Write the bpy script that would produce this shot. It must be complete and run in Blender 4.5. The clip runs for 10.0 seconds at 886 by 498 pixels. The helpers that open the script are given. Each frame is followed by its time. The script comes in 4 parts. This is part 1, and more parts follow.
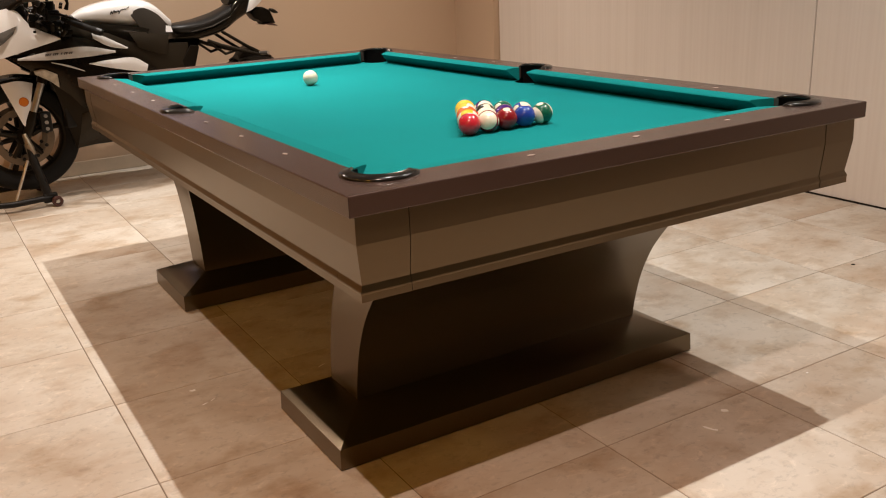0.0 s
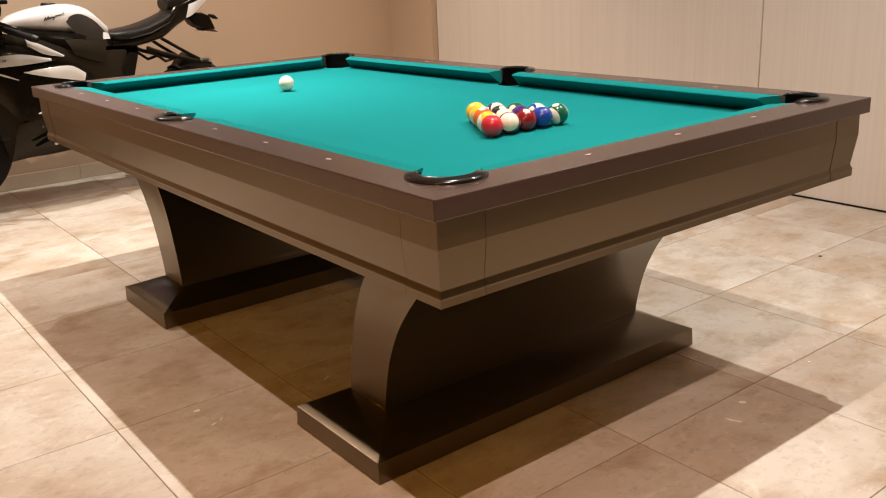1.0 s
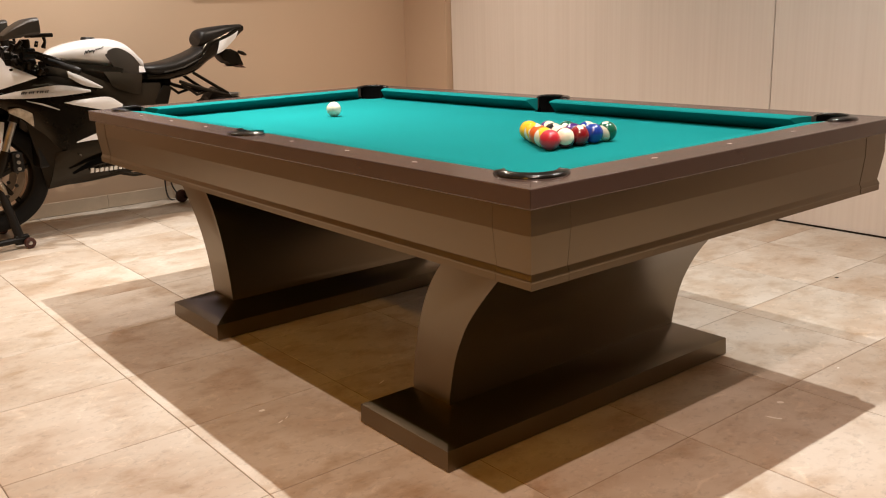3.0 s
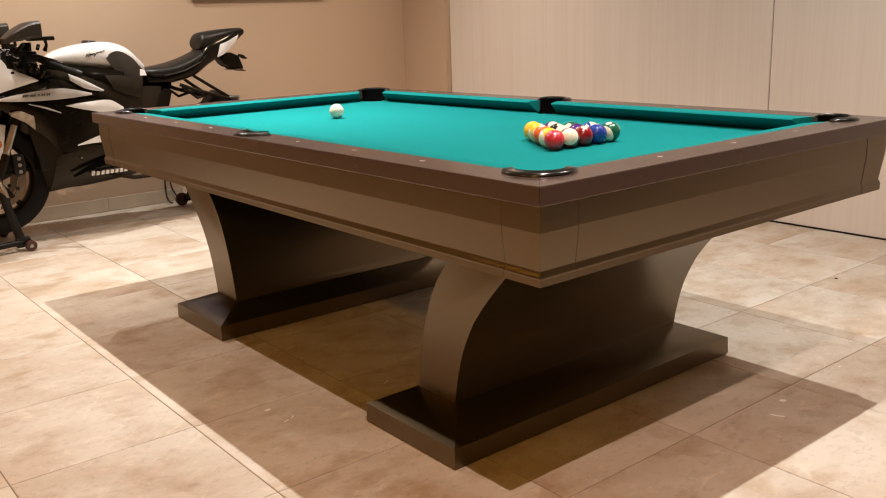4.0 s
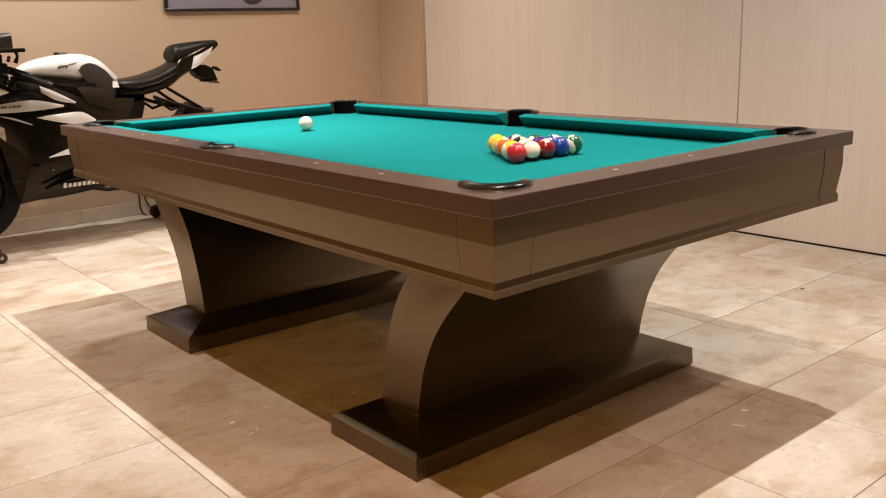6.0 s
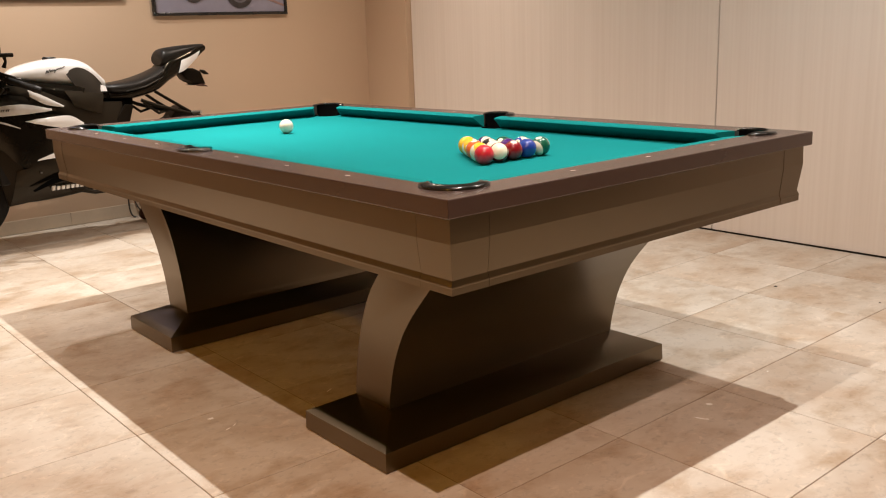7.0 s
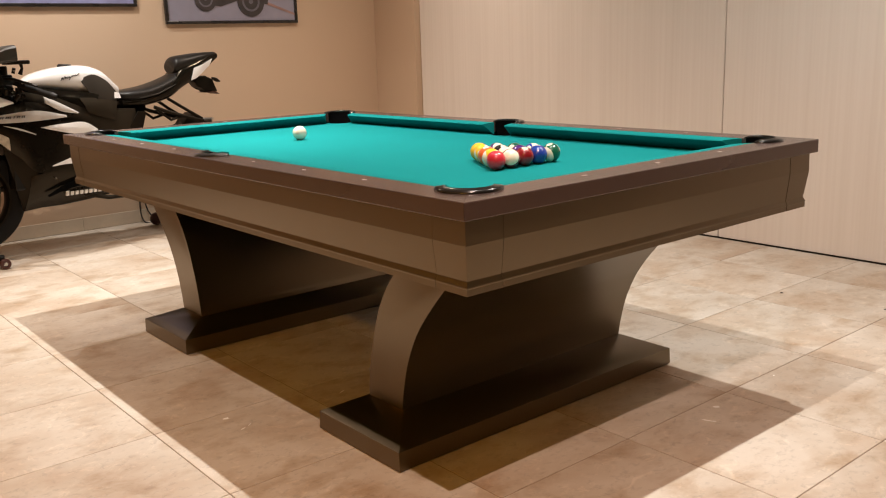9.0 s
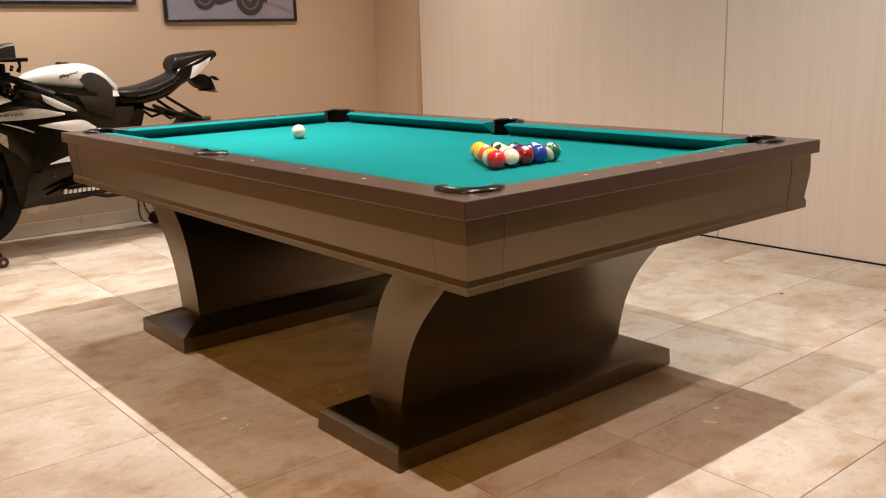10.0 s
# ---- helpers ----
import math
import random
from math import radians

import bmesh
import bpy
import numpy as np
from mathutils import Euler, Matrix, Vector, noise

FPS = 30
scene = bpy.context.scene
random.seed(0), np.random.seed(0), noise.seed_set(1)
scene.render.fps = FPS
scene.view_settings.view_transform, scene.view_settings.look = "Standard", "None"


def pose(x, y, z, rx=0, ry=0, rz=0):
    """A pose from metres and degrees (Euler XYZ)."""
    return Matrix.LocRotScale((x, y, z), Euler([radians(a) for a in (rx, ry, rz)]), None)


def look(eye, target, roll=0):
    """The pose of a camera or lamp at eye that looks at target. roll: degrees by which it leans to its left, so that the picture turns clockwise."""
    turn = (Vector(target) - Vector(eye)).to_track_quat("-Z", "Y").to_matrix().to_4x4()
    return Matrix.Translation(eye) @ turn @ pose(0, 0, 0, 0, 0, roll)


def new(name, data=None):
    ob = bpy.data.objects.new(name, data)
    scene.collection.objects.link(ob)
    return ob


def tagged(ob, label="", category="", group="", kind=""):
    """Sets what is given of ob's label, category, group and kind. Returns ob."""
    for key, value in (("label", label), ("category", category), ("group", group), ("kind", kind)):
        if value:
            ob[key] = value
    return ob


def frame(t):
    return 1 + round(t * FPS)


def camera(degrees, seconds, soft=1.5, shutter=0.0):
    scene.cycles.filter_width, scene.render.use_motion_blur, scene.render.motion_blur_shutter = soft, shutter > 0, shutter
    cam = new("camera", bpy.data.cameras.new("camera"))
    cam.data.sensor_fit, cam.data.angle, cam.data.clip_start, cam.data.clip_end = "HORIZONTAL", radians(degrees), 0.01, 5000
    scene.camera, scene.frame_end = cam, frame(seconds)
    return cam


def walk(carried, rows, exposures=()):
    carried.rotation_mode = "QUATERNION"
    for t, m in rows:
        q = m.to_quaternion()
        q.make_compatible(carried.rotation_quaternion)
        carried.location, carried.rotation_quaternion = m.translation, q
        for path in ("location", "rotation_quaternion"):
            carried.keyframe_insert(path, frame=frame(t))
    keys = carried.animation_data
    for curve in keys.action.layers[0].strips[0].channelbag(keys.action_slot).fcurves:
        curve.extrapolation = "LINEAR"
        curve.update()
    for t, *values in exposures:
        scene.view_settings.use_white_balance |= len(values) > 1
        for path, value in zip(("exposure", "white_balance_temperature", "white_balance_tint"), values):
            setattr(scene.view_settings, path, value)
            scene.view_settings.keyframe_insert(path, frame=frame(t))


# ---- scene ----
cam = camera(53.1, 10.0, soft=1.1)
PATH = [
    (0, (-1.32, -2.614, 1.167), (-0.353, -0.974, 0.556), -2.7),
    (0.5, (-1.468, -2.469, 1.177), (-0.367, -0.915, 0.569), -2.9),
    (1, (-1.56, -2.41, 1.164), (-0.408, -0.891, 0.558), -2.6),
    (1.5, (-1.61, -2.408, 1.143), (-0.458, -0.886, 0.546), -2.7),
    (2, (-1.713, -2.414, 1.138), (-0.547, -0.895, 0.559), -2.4),
    (2.5, (-1.787, -2.43, 1.122), (-0.603, -0.906, 0.596), -2.1),
    (4, (-1.867, -2.428, 1.098), (-0.66, -0.911, 0.605), -2.0),
    (4.5, (-1.857, -2.424, 1.097), (-0.642, -0.912, 0.612), -1.9),
    (5, (-1.857, -2.418, 1.093), (-0.627, -0.916, 0.613), -1.7),
    (5.5, (-1.847, -2.436, 1.096), (-0.609, -0.937, 0.624), -1.7),
    (7, (-1.815, -2.577, 1.111), (-0.571, -1.082, 0.643), -2.1),
    (7.5, (-1.863, -2.618, 1.112), (-0.619, -1.12, 0.656), -2.0),
    (8, (-1.868, -2.617, 1.111), (-0.626, -1.114, 0.662), -2.1),
    (8.5, (-1.867, -2.611, 1.112), (-0.63, -1.104, 0.667), -2.1),
    (9, (-1.867, -2.603, 1.109), (-0.628, -1.099, 0.661), -1.9),
    (9.5, (-1.858, -2.596, 1.103), (-0.62, -1.09, 0.654), -1.8),
    (10, (-1.862, -2.591, 1.106), (-0.62, -1.089, 0.657), -1.7),
]
walk(cam, [(t, look(eye, target, roll)) for t, eye, target, roll in PATH], [(0.0, -0.02), (0.25, 0.10), (0.5, 0.23), (10.0, 0.23)])

# ---- light ----
LAMP_Z = 2.70
WHITE_LAMP, WARM_LAMP, SOFT_LAMP, YELLOW_FILL = (1.0, 0.94, 0.875), (1.0, 0.70, 0.56), (1.0, 0.82, 0.69), (1.0, 0.45, 0.05)
# place, power, beam spread, colour and lens width of each unseen recessed lamp
DOWNLIGHTS = [
    (-0.145, -1.05, 8.0, 84, WHITE_LAMP, 0.022), (1.10, -1.05, 25.0, 140, WHITE_LAMP, 0.022), (-0.14, 0.74, 22.5, 88, WHITE_LAMP, 0.022), (-0.14, 2.53, 16.5, 120, WHITE_LAMP, 0.022),
    (-1.165, -2.11, 27.0, 140, WARM_LAMP, 0.022), (1.49, -2.11, 4.8, 140, WARM_LAMP, 0.022),
    (1.39, 1.90, 19.0, 140, SOFT_LAMP, 0.022), (-1.165, 2.04, 22.5, 140, SOFT_LAMP, 0.022),
    # Yellow fill lamps, added in the west to warm the shade under the table.
    (-3.54, -2.70, 42.0, 150, YELLOW_FILL, 0.10), (-3.54, -0.60, 11.0, 150, YELLOW_FILL, 0.10), (-3.54, 1.60, 16.0, 150, YELLOW_FILL, 0.10),
]
world = bpy.data.worlds.new("room_air")
scene.world = world
world.use_nodes = True
world.node_tree.nodes["Background"].inputs[0].default_value = (1.0, 0.85, 0.7, 1)
world.node_tree.nodes["Background"].inputs[1].default_value = 0.0


# ---- materials ----
def rgb(c):
    return (c[0], c[1], c[2], 1.0)


def material(name, base, rough=0.5, metal=0.0, vary=0.12, scale=8.0, fine=90.0, bump=0.1, coat=0.0,
             stretch=(1, 1, 1), second=None, rough_vary=0.08, spec=0.5, coat_rough=0.06, tint=None, ior=1.5):
    """A surface with two scales of variation in colour and a fine relief."""
    m = bpy.data.materials.new(name)
    m.use_nodes = True
    nt = m.node_tree
    n, l = nt.nodes, nt.links
    bsdf = n["Principled BSDF"]
    tex = n.new("ShaderNodeTexCoord")
    mp = n.new("ShaderNodeMapping")
    mp.inputs["Scale"].default_value = stretch
    l.new(tex.outputs["Object"], mp.inputs["Vector"])
    big, small = n.new("ShaderNodeTexNoise"), n.new("ShaderNodeTexNoise")
    big.inputs["Scale"].default_value, big.inputs["Detail"].default_value = scale, 4
    small.inputs["Scale"].default_value, small.inputs["Detail"].default_value = fine, 3
    for t in (big, small):
        l.new(mp.outputs["Vector"], t.inputs["Vector"])
    mix = n.new("ShaderNodeMix")
    mix.data_type = "RGBA"
    other = second or tuple(max(0.0, v * (1 - 2 * vary)) for v in base)
    mix.inputs["A"].default_value = rgb(other)
    mix.inputs["B"].default_value = rgb(base)
    add = n.new("ShaderNodeMath")
    add.operation = "MULTIPLY_ADD"
    add.inputs[1].default_value = 0.35
    l.new(small.outputs["Fac"], add.inputs[0])
    ramp = n.new("ShaderNodeMapRange")
    ramp.inputs["From Min"].default_value, ramp.inputs["From Max"].default_value = 0.3, 0.7
    ramp.inputs["To Min"].default_value, ramp.inputs["To Max"].default_value = 0.0, 0.75
    l.new(big.outputs["Fac"], ramp.inputs["Value"])
    l.new(ramp.outputs["Result"], add.inputs[2])
    l.new(add.outputs["Value"], mix.inputs["Factor"])
    l.new(mix.outputs["Result"], bsdf.inputs["Base Color"])
    rr = n.new("ShaderNodeMapRange")
    rr.inputs["To Min"].default_value, rr.inputs["To Max"].default_value = max(0.02, rough - rough_vary), min(1, rough + rough_vary)
    l.new(big.outputs["Fac"], rr.inputs["Value"])
    l.new(rr.outputs["Result"], bsdf.inputs["Roughness"])
    bsdf.inputs["Metallic"].default_value = metal
    bsdf.inputs["Coat Weight"].default_value = coat
    bsdf.inputs["Coat Roughness"].default_value = coat_rough
    bsdf.inputs["Specular IOR Level"].default_value = spec
    bsdf.inputs["IOR"].default_value = ior
    if tint:
        bsdf.inputs["Specular Tint"].default_value = rgb(tint)
    if bump:
        b = n.new("ShaderNodeBump")
        b.inputs["Strength"].default_value, b.inputs["Distance"].default_value = bump, 0.002
        l.new(small.outputs["Fac"], b.inputs["Height"])
        l.new(b.outputs["Normal"], bsdf.inputs["Normal"])
    return m


def tile_material():
    """Travertine-look porcelain: cloudy veins along one way, rust blotches, small pits; each tile its own cut."""
    m = bpy.data.materials.new("travertine_tile")
    m.use_nodes = True
    nt = m.node_tree
    n, l = nt.nodes, nt.links
    bsdf = n["Principled BSDF"]
    tex, info = n.new("ShaderNodeTexCoord"), n.new("ShaderNodeObjectInfo")
    shift = n.new("ShaderNodeVectorMath")
    shift.operation = "MULTIPLY_ADD"
    comb = n.new("ShaderNodeCombineXYZ")
    for s in ("X", "Y", "Z"):
        l.new(info.outputs["Random"], comb.inputs[s])
    shift.inputs[1].default_value = (37.0, 91.0, 53.0)
    l.new(comb.outputs[0], shift.inputs[0])
    l.new(tex.outputs["Object"], shift.inputs[2])
    st = n.new("ShaderNodeMapping")
    st.inputs["Scale"].default_value = (0.9, 1.15, 1.0)
    l.new(shift.outputs[0], st.inputs["Vector"])
    a, b, c, d = (n.new("ShaderNodeTexNoise") for _ in range(4))
    for t, sc, de, ro, di in ((a, 3.0, 4, 0.55, 0.20), (b, 8.0, 5, 0.58, 0.2), (c, 42.0, 5, 0.68, 0.4), (d, 15.0, 7, 0.72, 1.1)):
        t.inputs["Scale"].default_value, t.inputs["Detail"].default_value = sc, de
        t.inputs["Roughness"].default_value, t.inputs["Distortion"].default_value = ro, di
        l.new(st.outputs["Vector"], t.inputs["Vector"])
    r1 = n.new("ShaderNodeValToRGB")
    r1.color_ramp.elements[0].position, r1.color_ramp.elements[0].color = 0.30, (0.459, 0.356, 0.264, 1)
    r1.color_ramp.elements[1].position, r1.color_ramp.elements[1].color = 0.60, (0.590, 0.535, 0.464, 1)
    e = r1.color_ramp.elements.new(0.47)
    e.color = (0.529, 0.462, 0.384, 1)
    l.new(a.outputs["Fac"], r1.inputs["Fac"])
    r2 = n.new("ShaderNodeValToRGB")
    r2.color_ramp.elements[0].position, r2.color_ramp.elements[0].color = 0.28, (0.72, 0.615, 0.50, 1)
    r2.color_ramp.elements[1].position, r2.color_ramp.elements[1].color = 0.50, (1, 1, 1, 1)
    l.new(b.outputs["Fac"], r2.inputs["Fac"])
    mul = n.new("ShaderNodeMix")
    mul.data_type, mul.blend_type = "RGBA", "MULTIPLY"
    mul.inputs["Factor"].default_value = 0.9
    l.new(r1.outputs["Color"], mul.inputs["A"])
    l.new(r2.outputs["Color"], mul.inputs["B"])
    pit = n.new("ShaderNodeMapRange")
    pit.inputs["From Min"].default_value, pit.inputs["From Max"].default_value = 0.27, 0.46
    pit.inputs["To Min"].default_value, pit.inputs["To Max"].default_value = 0.78, 1.04
    l.new(c.outputs["Fac"], pit.inputs["Value"])
    mul2 = n.new("ShaderNodeMix")
    mul2.data_type, mul2.blend_type = "RGBA", "MULTIPLY"
    mul2.inputs["Factor"].default_value = 1.0
    l.new(mul.outputs["Result"], mul2.inputs["A"])
    l.new(pit.outputs["Result"], mul2.inputs["B"])
    chip = n.new("ShaderNodeMapRange")
    chip.inputs["From Min"].default_value, chip.inputs["From Max"].default_value = 0.56, 0.65
    chip.inputs["To Min"].default_value, chip.inputs["To Max"].default_value = 1.0, 1.15
    l.new(d.outputs["Fac"], chip.inputs["Value"])
    mul3 = n.new("ShaderNodeMix")
    mul3.data_type, mul3.blend_type = "RGBA", "MULTIPLY"
    mul3.inputs["Factor"].default_value = 1.0
    l.new(mul2.outputs["Result"], mul3.inputs["A"])
    l.new(chip.outputs["Result"], mul3.inputs["B"])
    tone = n.new("ShaderNodeHueSaturation")
    tv = n.new("ShaderNodeMapRange")
    tv.inputs["To Min"].default_value, tv.inputs["To Max"].default_value = 0.95, 1.03
    l.new(info.outputs["Random"], tv.inputs["Value"])
    l.new(tv.outputs["Result"], tone.inputs["Value"])
    l.new(mul3.outputs["Result"], tone.inputs["Color"])
    l.new(tone.outputs["Color"], bsdf.inputs["Base Color"])
    rr = n.new("ShaderNodeMapRange")
    rr.inputs["To Min"].default_value, rr.inputs["To Max"].default_value = 0.34, 0.56
    l.new(b.outputs["Fac"], rr.inputs["Value"])
    l.new(rr.outputs["Result"], bsdf.inputs["Roughness"])
    bump = n.new("ShaderNodeBump")
    bump.inputs["Strength"].default_value, bump.inputs["Distance"].default_value = 0.12, 0.002
    l.new(c.outputs["Fac"], bump.inputs["Height"])
    l.new(bump.outputs["Normal"], bsdf.inputs["Normal"])
    return m


def striped_laminate():
    """Pale laminate with fine uneven upright lines, as on combed wood."""
    m = bpy.data.materials.new("combed_laminate")
    m.use_nodes = True
    nt = m.node_tree
    n, l = nt.nodes, nt.links
    bsdf = n["Principled BSDF"]
    tex = n.new("ShaderNodeTexCoord")
    outs = []
    for sc, sz in ((55.0, 0.012), (16.0, 0.03), (150.0, 0.01)):
        mp, no = n.new("ShaderNodeMapping"), n.new("ShaderNodeTexNoise")
        mp.inputs["Scale"].default_value = (1, 1, sz)
        no.inputs["Scale"].default_value, no.inputs["Detail"].default_value = sc, 3
        l.new(tex.outputs["Object"], mp.inputs["Vector"])
        l.new(mp.outputs["Vector"], no.inputs["Vector"])
        outs.append(no)
    r = n.new("ShaderNodeValToRGB")
    r.color_ramp.elements[0].position, r.color_ramp.elements[0].color = 0.30, (0.79, 0.71, 0.64, 1)
    r.color_ramp.elements[1].position, r.color_ramp.elements[1].color = 0.62, (0.82, 0.745, 0.675, 1)
    l.new(outs[0].outputs["Fac"], r.inputs["Fac"])
    r2 = n.new("ShaderNodeValToRGB")
    r2.color_ramp.elements[0].position, r2.color_ramp.elements[0].color = 0.35, (0.97, 0.967, 0.96, 1)
    r2.color_ramp.elements[1].position, r2.color_ramp.elements[1].color = 0.6, (1, 1, 1, 1)
    l.new(outs[1].outputs["Fac"], r2.inputs["Fac"])
    mul = n.new("ShaderNodeMix")
    mul.data_type, mul.blend_type = "RGBA", "MULTIPLY"
    mul.inputs["Factor"].default_value = 1.0
    l.new(r.outputs["Color"], mul.inputs["A"])
    l.new(r2.outputs["Color"], mul.inputs["B"])
    l.new(mul.outputs["Result"], bsdf.inputs["Base Color"])
    bsdf.inputs["Roughness"].default_value = 0.55
    b = n.new("ShaderNodeBump")
    b.inputs["Strength"].default_value, b.inputs["Distance"].default_value = 0.25, 0.001
    l.new(outs[2].outputs["Fac"], b.inputs["Height"])
    l.new(b.outputs["Normal"], bsdf.inputs["Normal"])
    return m


def ball_material(name, colour, stripe):
    """Phenolic resin: full colour, or ivory with a coloured belt; a round ivory spot on two sides."""
    m = bpy.data.materials.new(name)
    m.use_nodes = True
    nt = m.node_tree
    n, l = nt.nodes, nt.links
    bsdf = n["Principled BSDF"]
    tex, sep = n.new("ShaderNodeTexCoord"), n.new("ShaderNodeSeparateXYZ")
    l.new(tex.outputs["Object"], sep.inputs[0])
    ivory = (0.80, 0.72, 0.56, 1)
    col = n.new("ShaderNodeMix")
    col.data_type = "RGBA"
    col.inputs["A"].default_value, col.inputs["B"].default_value = rgb(colour), ivory
    ab = n.new("ShaderNodeMath")
    ab.operation = "ABSOLUTE"
    l.new(sep.outputs["Z"], ab.inputs[0])
    gt = n.new("ShaderNodeMath")
    gt.operation = "GREATER_THAN"
    gt.inputs[1].default_value = 0.0155 if stripe else 1.0
    l.new(ab.outputs[0], gt.inputs[0])
    ax = n.new("ShaderNodeMath")
    ax.operation = "ABSOLUTE"
    l.new(sep.outputs["X"], ax.inputs[0])
    spot = n.new("ShaderNodeMath")
    spot.operation = "GREATER_THAN"
    spot.inputs[1].default_value = 0.0268
    l.new(ax.outputs[0], spot.inputs[0])
    mx = n.new("ShaderNodeMath")
    mx.operation = "MAXIMUM"
    l.new(gt.outputs[0], mx.inputs[0])
    l.new(spot.outputs[0], mx.inputs[1])
    l.new(mx.outputs[0], col.inputs["Factor"])
    l.new(col.outputs["Result"], bsdf.inputs["Base Color"])
    bsdf.inputs["Roughness"].default_value = 0.2
    bsdf.inputs["Coat Weight"].default_value = 0.45
    bsdf.inputs["Coat Roughness"].default_value = 0.11
    return m


def glow(name, colour, strength):
    m = bpy.data.materials.new(name)
    m.use_nodes = True
    b = m.node_tree.nodes["Principled BSDF"]
    b.inputs["Emission Color"].default_value, b.inputs["Emission Strength"].default_value = rgb(colour), strength
    m.cycles.emission_sampling = "NONE"
    return m


TILE = tile_material()
GROUT = material("grout", (0.25, 0.185, 0.13), 0.9, vary=0.2, scale=20, bump=0.3)
BEIGE = material("beige_wall_paint", (0.59, 0.435, 0.305), 0.75, vary=0.03, scale=1.2, fine=220, bump=0.12)
# Unseen side walls: brown kept this dark to cut bounced light.
UNSEEN_WALL_DARK = material("bounce_cutting_wall_brown", (0.11, 0.068, 0.033), 0.8, vary=0.04, scale=1.2, fine=200, bump=0.1)
TRIM_WHITE = material("white_lamp_trim", (0.78, 0.76, 0.72), 0.5, vary=0.02, bump=0)
# Unseen ceiling: colour darkened so that it sends less bounced light down.
CEILING_DARK = material("bounce_cutting_ceiling_tan", (0.24, 0.18, 0.115), 0.8, vary=0.03, scale=1.0, fine=200, bump=0.1)
BASE_TILE = material("baseboard_tile", (0.66, 0.55, 0.42), 0.5, vary=0.12, scale=5, fine=60, bump=0.1)
LAMINATE = striped_laminate()
# Near-black for the gaps around the panels, in place of real shade.
DARK = material("dark_gap", (0.022, 0.014, 0.009), 0.9, vary=0.2, bump=0)
WOOD = material("espresso_wood", (0.018, 0.0158, 0.00750), 0.29, vary=0.04, scale=3.0, fine=60, bump=0.0, stretch=(6, 6, 1.0), rough_vary=0.008, spec=1.0, ior=1.74, coat=0.15, coat_rough=0.25, tint=(1.0, 0.74, 0.45))
WOOD_X = material("espresso_wood_crossgrain", (0.018, 0.0158, 0.00750), 0.29, vary=0.04, scale=3.0, fine=60, bump=0.0, stretch=(1, 6, 6), rough_vary=0.008, spec=1.0, ior=1.74, coat=0.15, coat_rough=0.25, tint=(1.0, 0.74, 0.45))
WOOD_Y = material("espresso_wood_longgrain", (0.018, 0.0158, 0.00750), 0.29, vary=0.04, scale=3.0, fine=60, bump=0.0, stretch=(6, 1, 6), rough_vary=0.008, spec=1.0, ior=1.74, coat=0.15, coat_rough=0.25, tint=(1.0, 0.74, 0.45))
RAIL_WOOD_X = material("plum_brown_rail_crossgrain", (0.058, 0.036, 0.030), 0.25, vary=0.04, scale=3.0, fine=60, bump=0.0, stretch=(1, 6, 6), rough_vary=0.008, spec=0.85, coat=0.04, coat_rough=0.25, tint=(1.0, 0.88, 0.82))
RAIL_WOOD_Y = material("plum_brown_rail_longgrain", (0.058, 0.036, 0.030), 0.25, vary=0.04, scale=3.0, fine=60, bump=0.0, stretch=(6, 1, 6), rough_vary=0.008, spec=0.85, coat=0.04, coat_rough=0.25, tint=(1.0, 0.88, 0.82))
WOOD_UNDER = material("black_stained_frame", (0.02, 0.015, 0.012), 0.6, vary=0.2, bump=0.1)
CLOTH = material("teal_wool_cloth", (0.008, 0.204, 0.204), 0.95, vary=0.05, scale=3, fine=700, bump=0.35, spec=0.03)
RUBBER_BLACK = material("black_pocket_plastic", (0.013, 0.012, 0.011), 0.21, vary=0.2, scale=20, bump=0.05)
LEATHER = material("black_pocket_lining", (0.003, 0.003, 0.003), 0.9, vary=0.2, scale=30, bump=0.2, spec=0.03)
PEARL = material("pearl_inlay", (0.46, 0.36, 0.31), 0.35, vary=0.15, scale=60, bump=0)
BIKE_WHITE = material("white_gloss_paint", (0.84, 0.84, 0.84), 0.22, vary=0.02, scale=3, bump=0.0, coat=0.8)
BIKE_BLACK = material("black_gloss_paint", (0.007, 0.006, 0.0045), 0.18, vary=0.1, scale=4, bump=0.0, coat=0.0, spec=0.25, tint=(1.0, 0.82, 0.60))
BIKE_SATIN = material("satin_black_plastic", (0.006, 0.005, 0.004), 0.42, vary=0.15, scale=10, bump=0.1, spec=0.2, tint=(1.0, 0.82, 0.60))
BIKE_GREY = material("dark_grey_knee_panel", (0.027, 0.021, 0.014), 0.5, vary=0.1, scale=6, bump=0.1)
COVER = material("side_cover_plastic", (0.015, 0.012, 0.008), 0.5, vary=0.1, scale=6, bump=0.1, spec=0.3, tint=(1.0, 0.82, 0.60))
SILVER = material("silver_decal", (0.66, 0.65, 0.63), 0.24, metal=0.1, vary=0.12, scale=9, bump=0.03)
ALU = material("brushed_aluminium", (0.55, 0.52, 0.48), 0.35, metal=1.0, vary=0.15, scale=14, bump=0.05)
BRASS = material("warm_alloy", (0.46, 0.38, 0.28), 0.35, metal=0.9, vary=0.15, scale=14, bump=0.03)
STEEL = material("brake_disc_steel", (0.20, 0.15, 0.105), 0.42, metal=1.0, vary=0.15, scale=18, bump=0.03)
TYRE = material("tyre_rubber", (0.009, 0.008, 0.007), 0.7, vary=0.25, scale=16, bump=0.25, spec=0.2)
VINYL = material("black_seat_vinyl", (0.012, 0.010, 0.008), 0.42, vary=0.15, scale=8, fine=260, bump=0.3, spec=0.3)
AMBER = material("amber_reflector", (0.75, 0.22, 0.03), 0.2, vary=0.1, bump=0, coat=0.6)
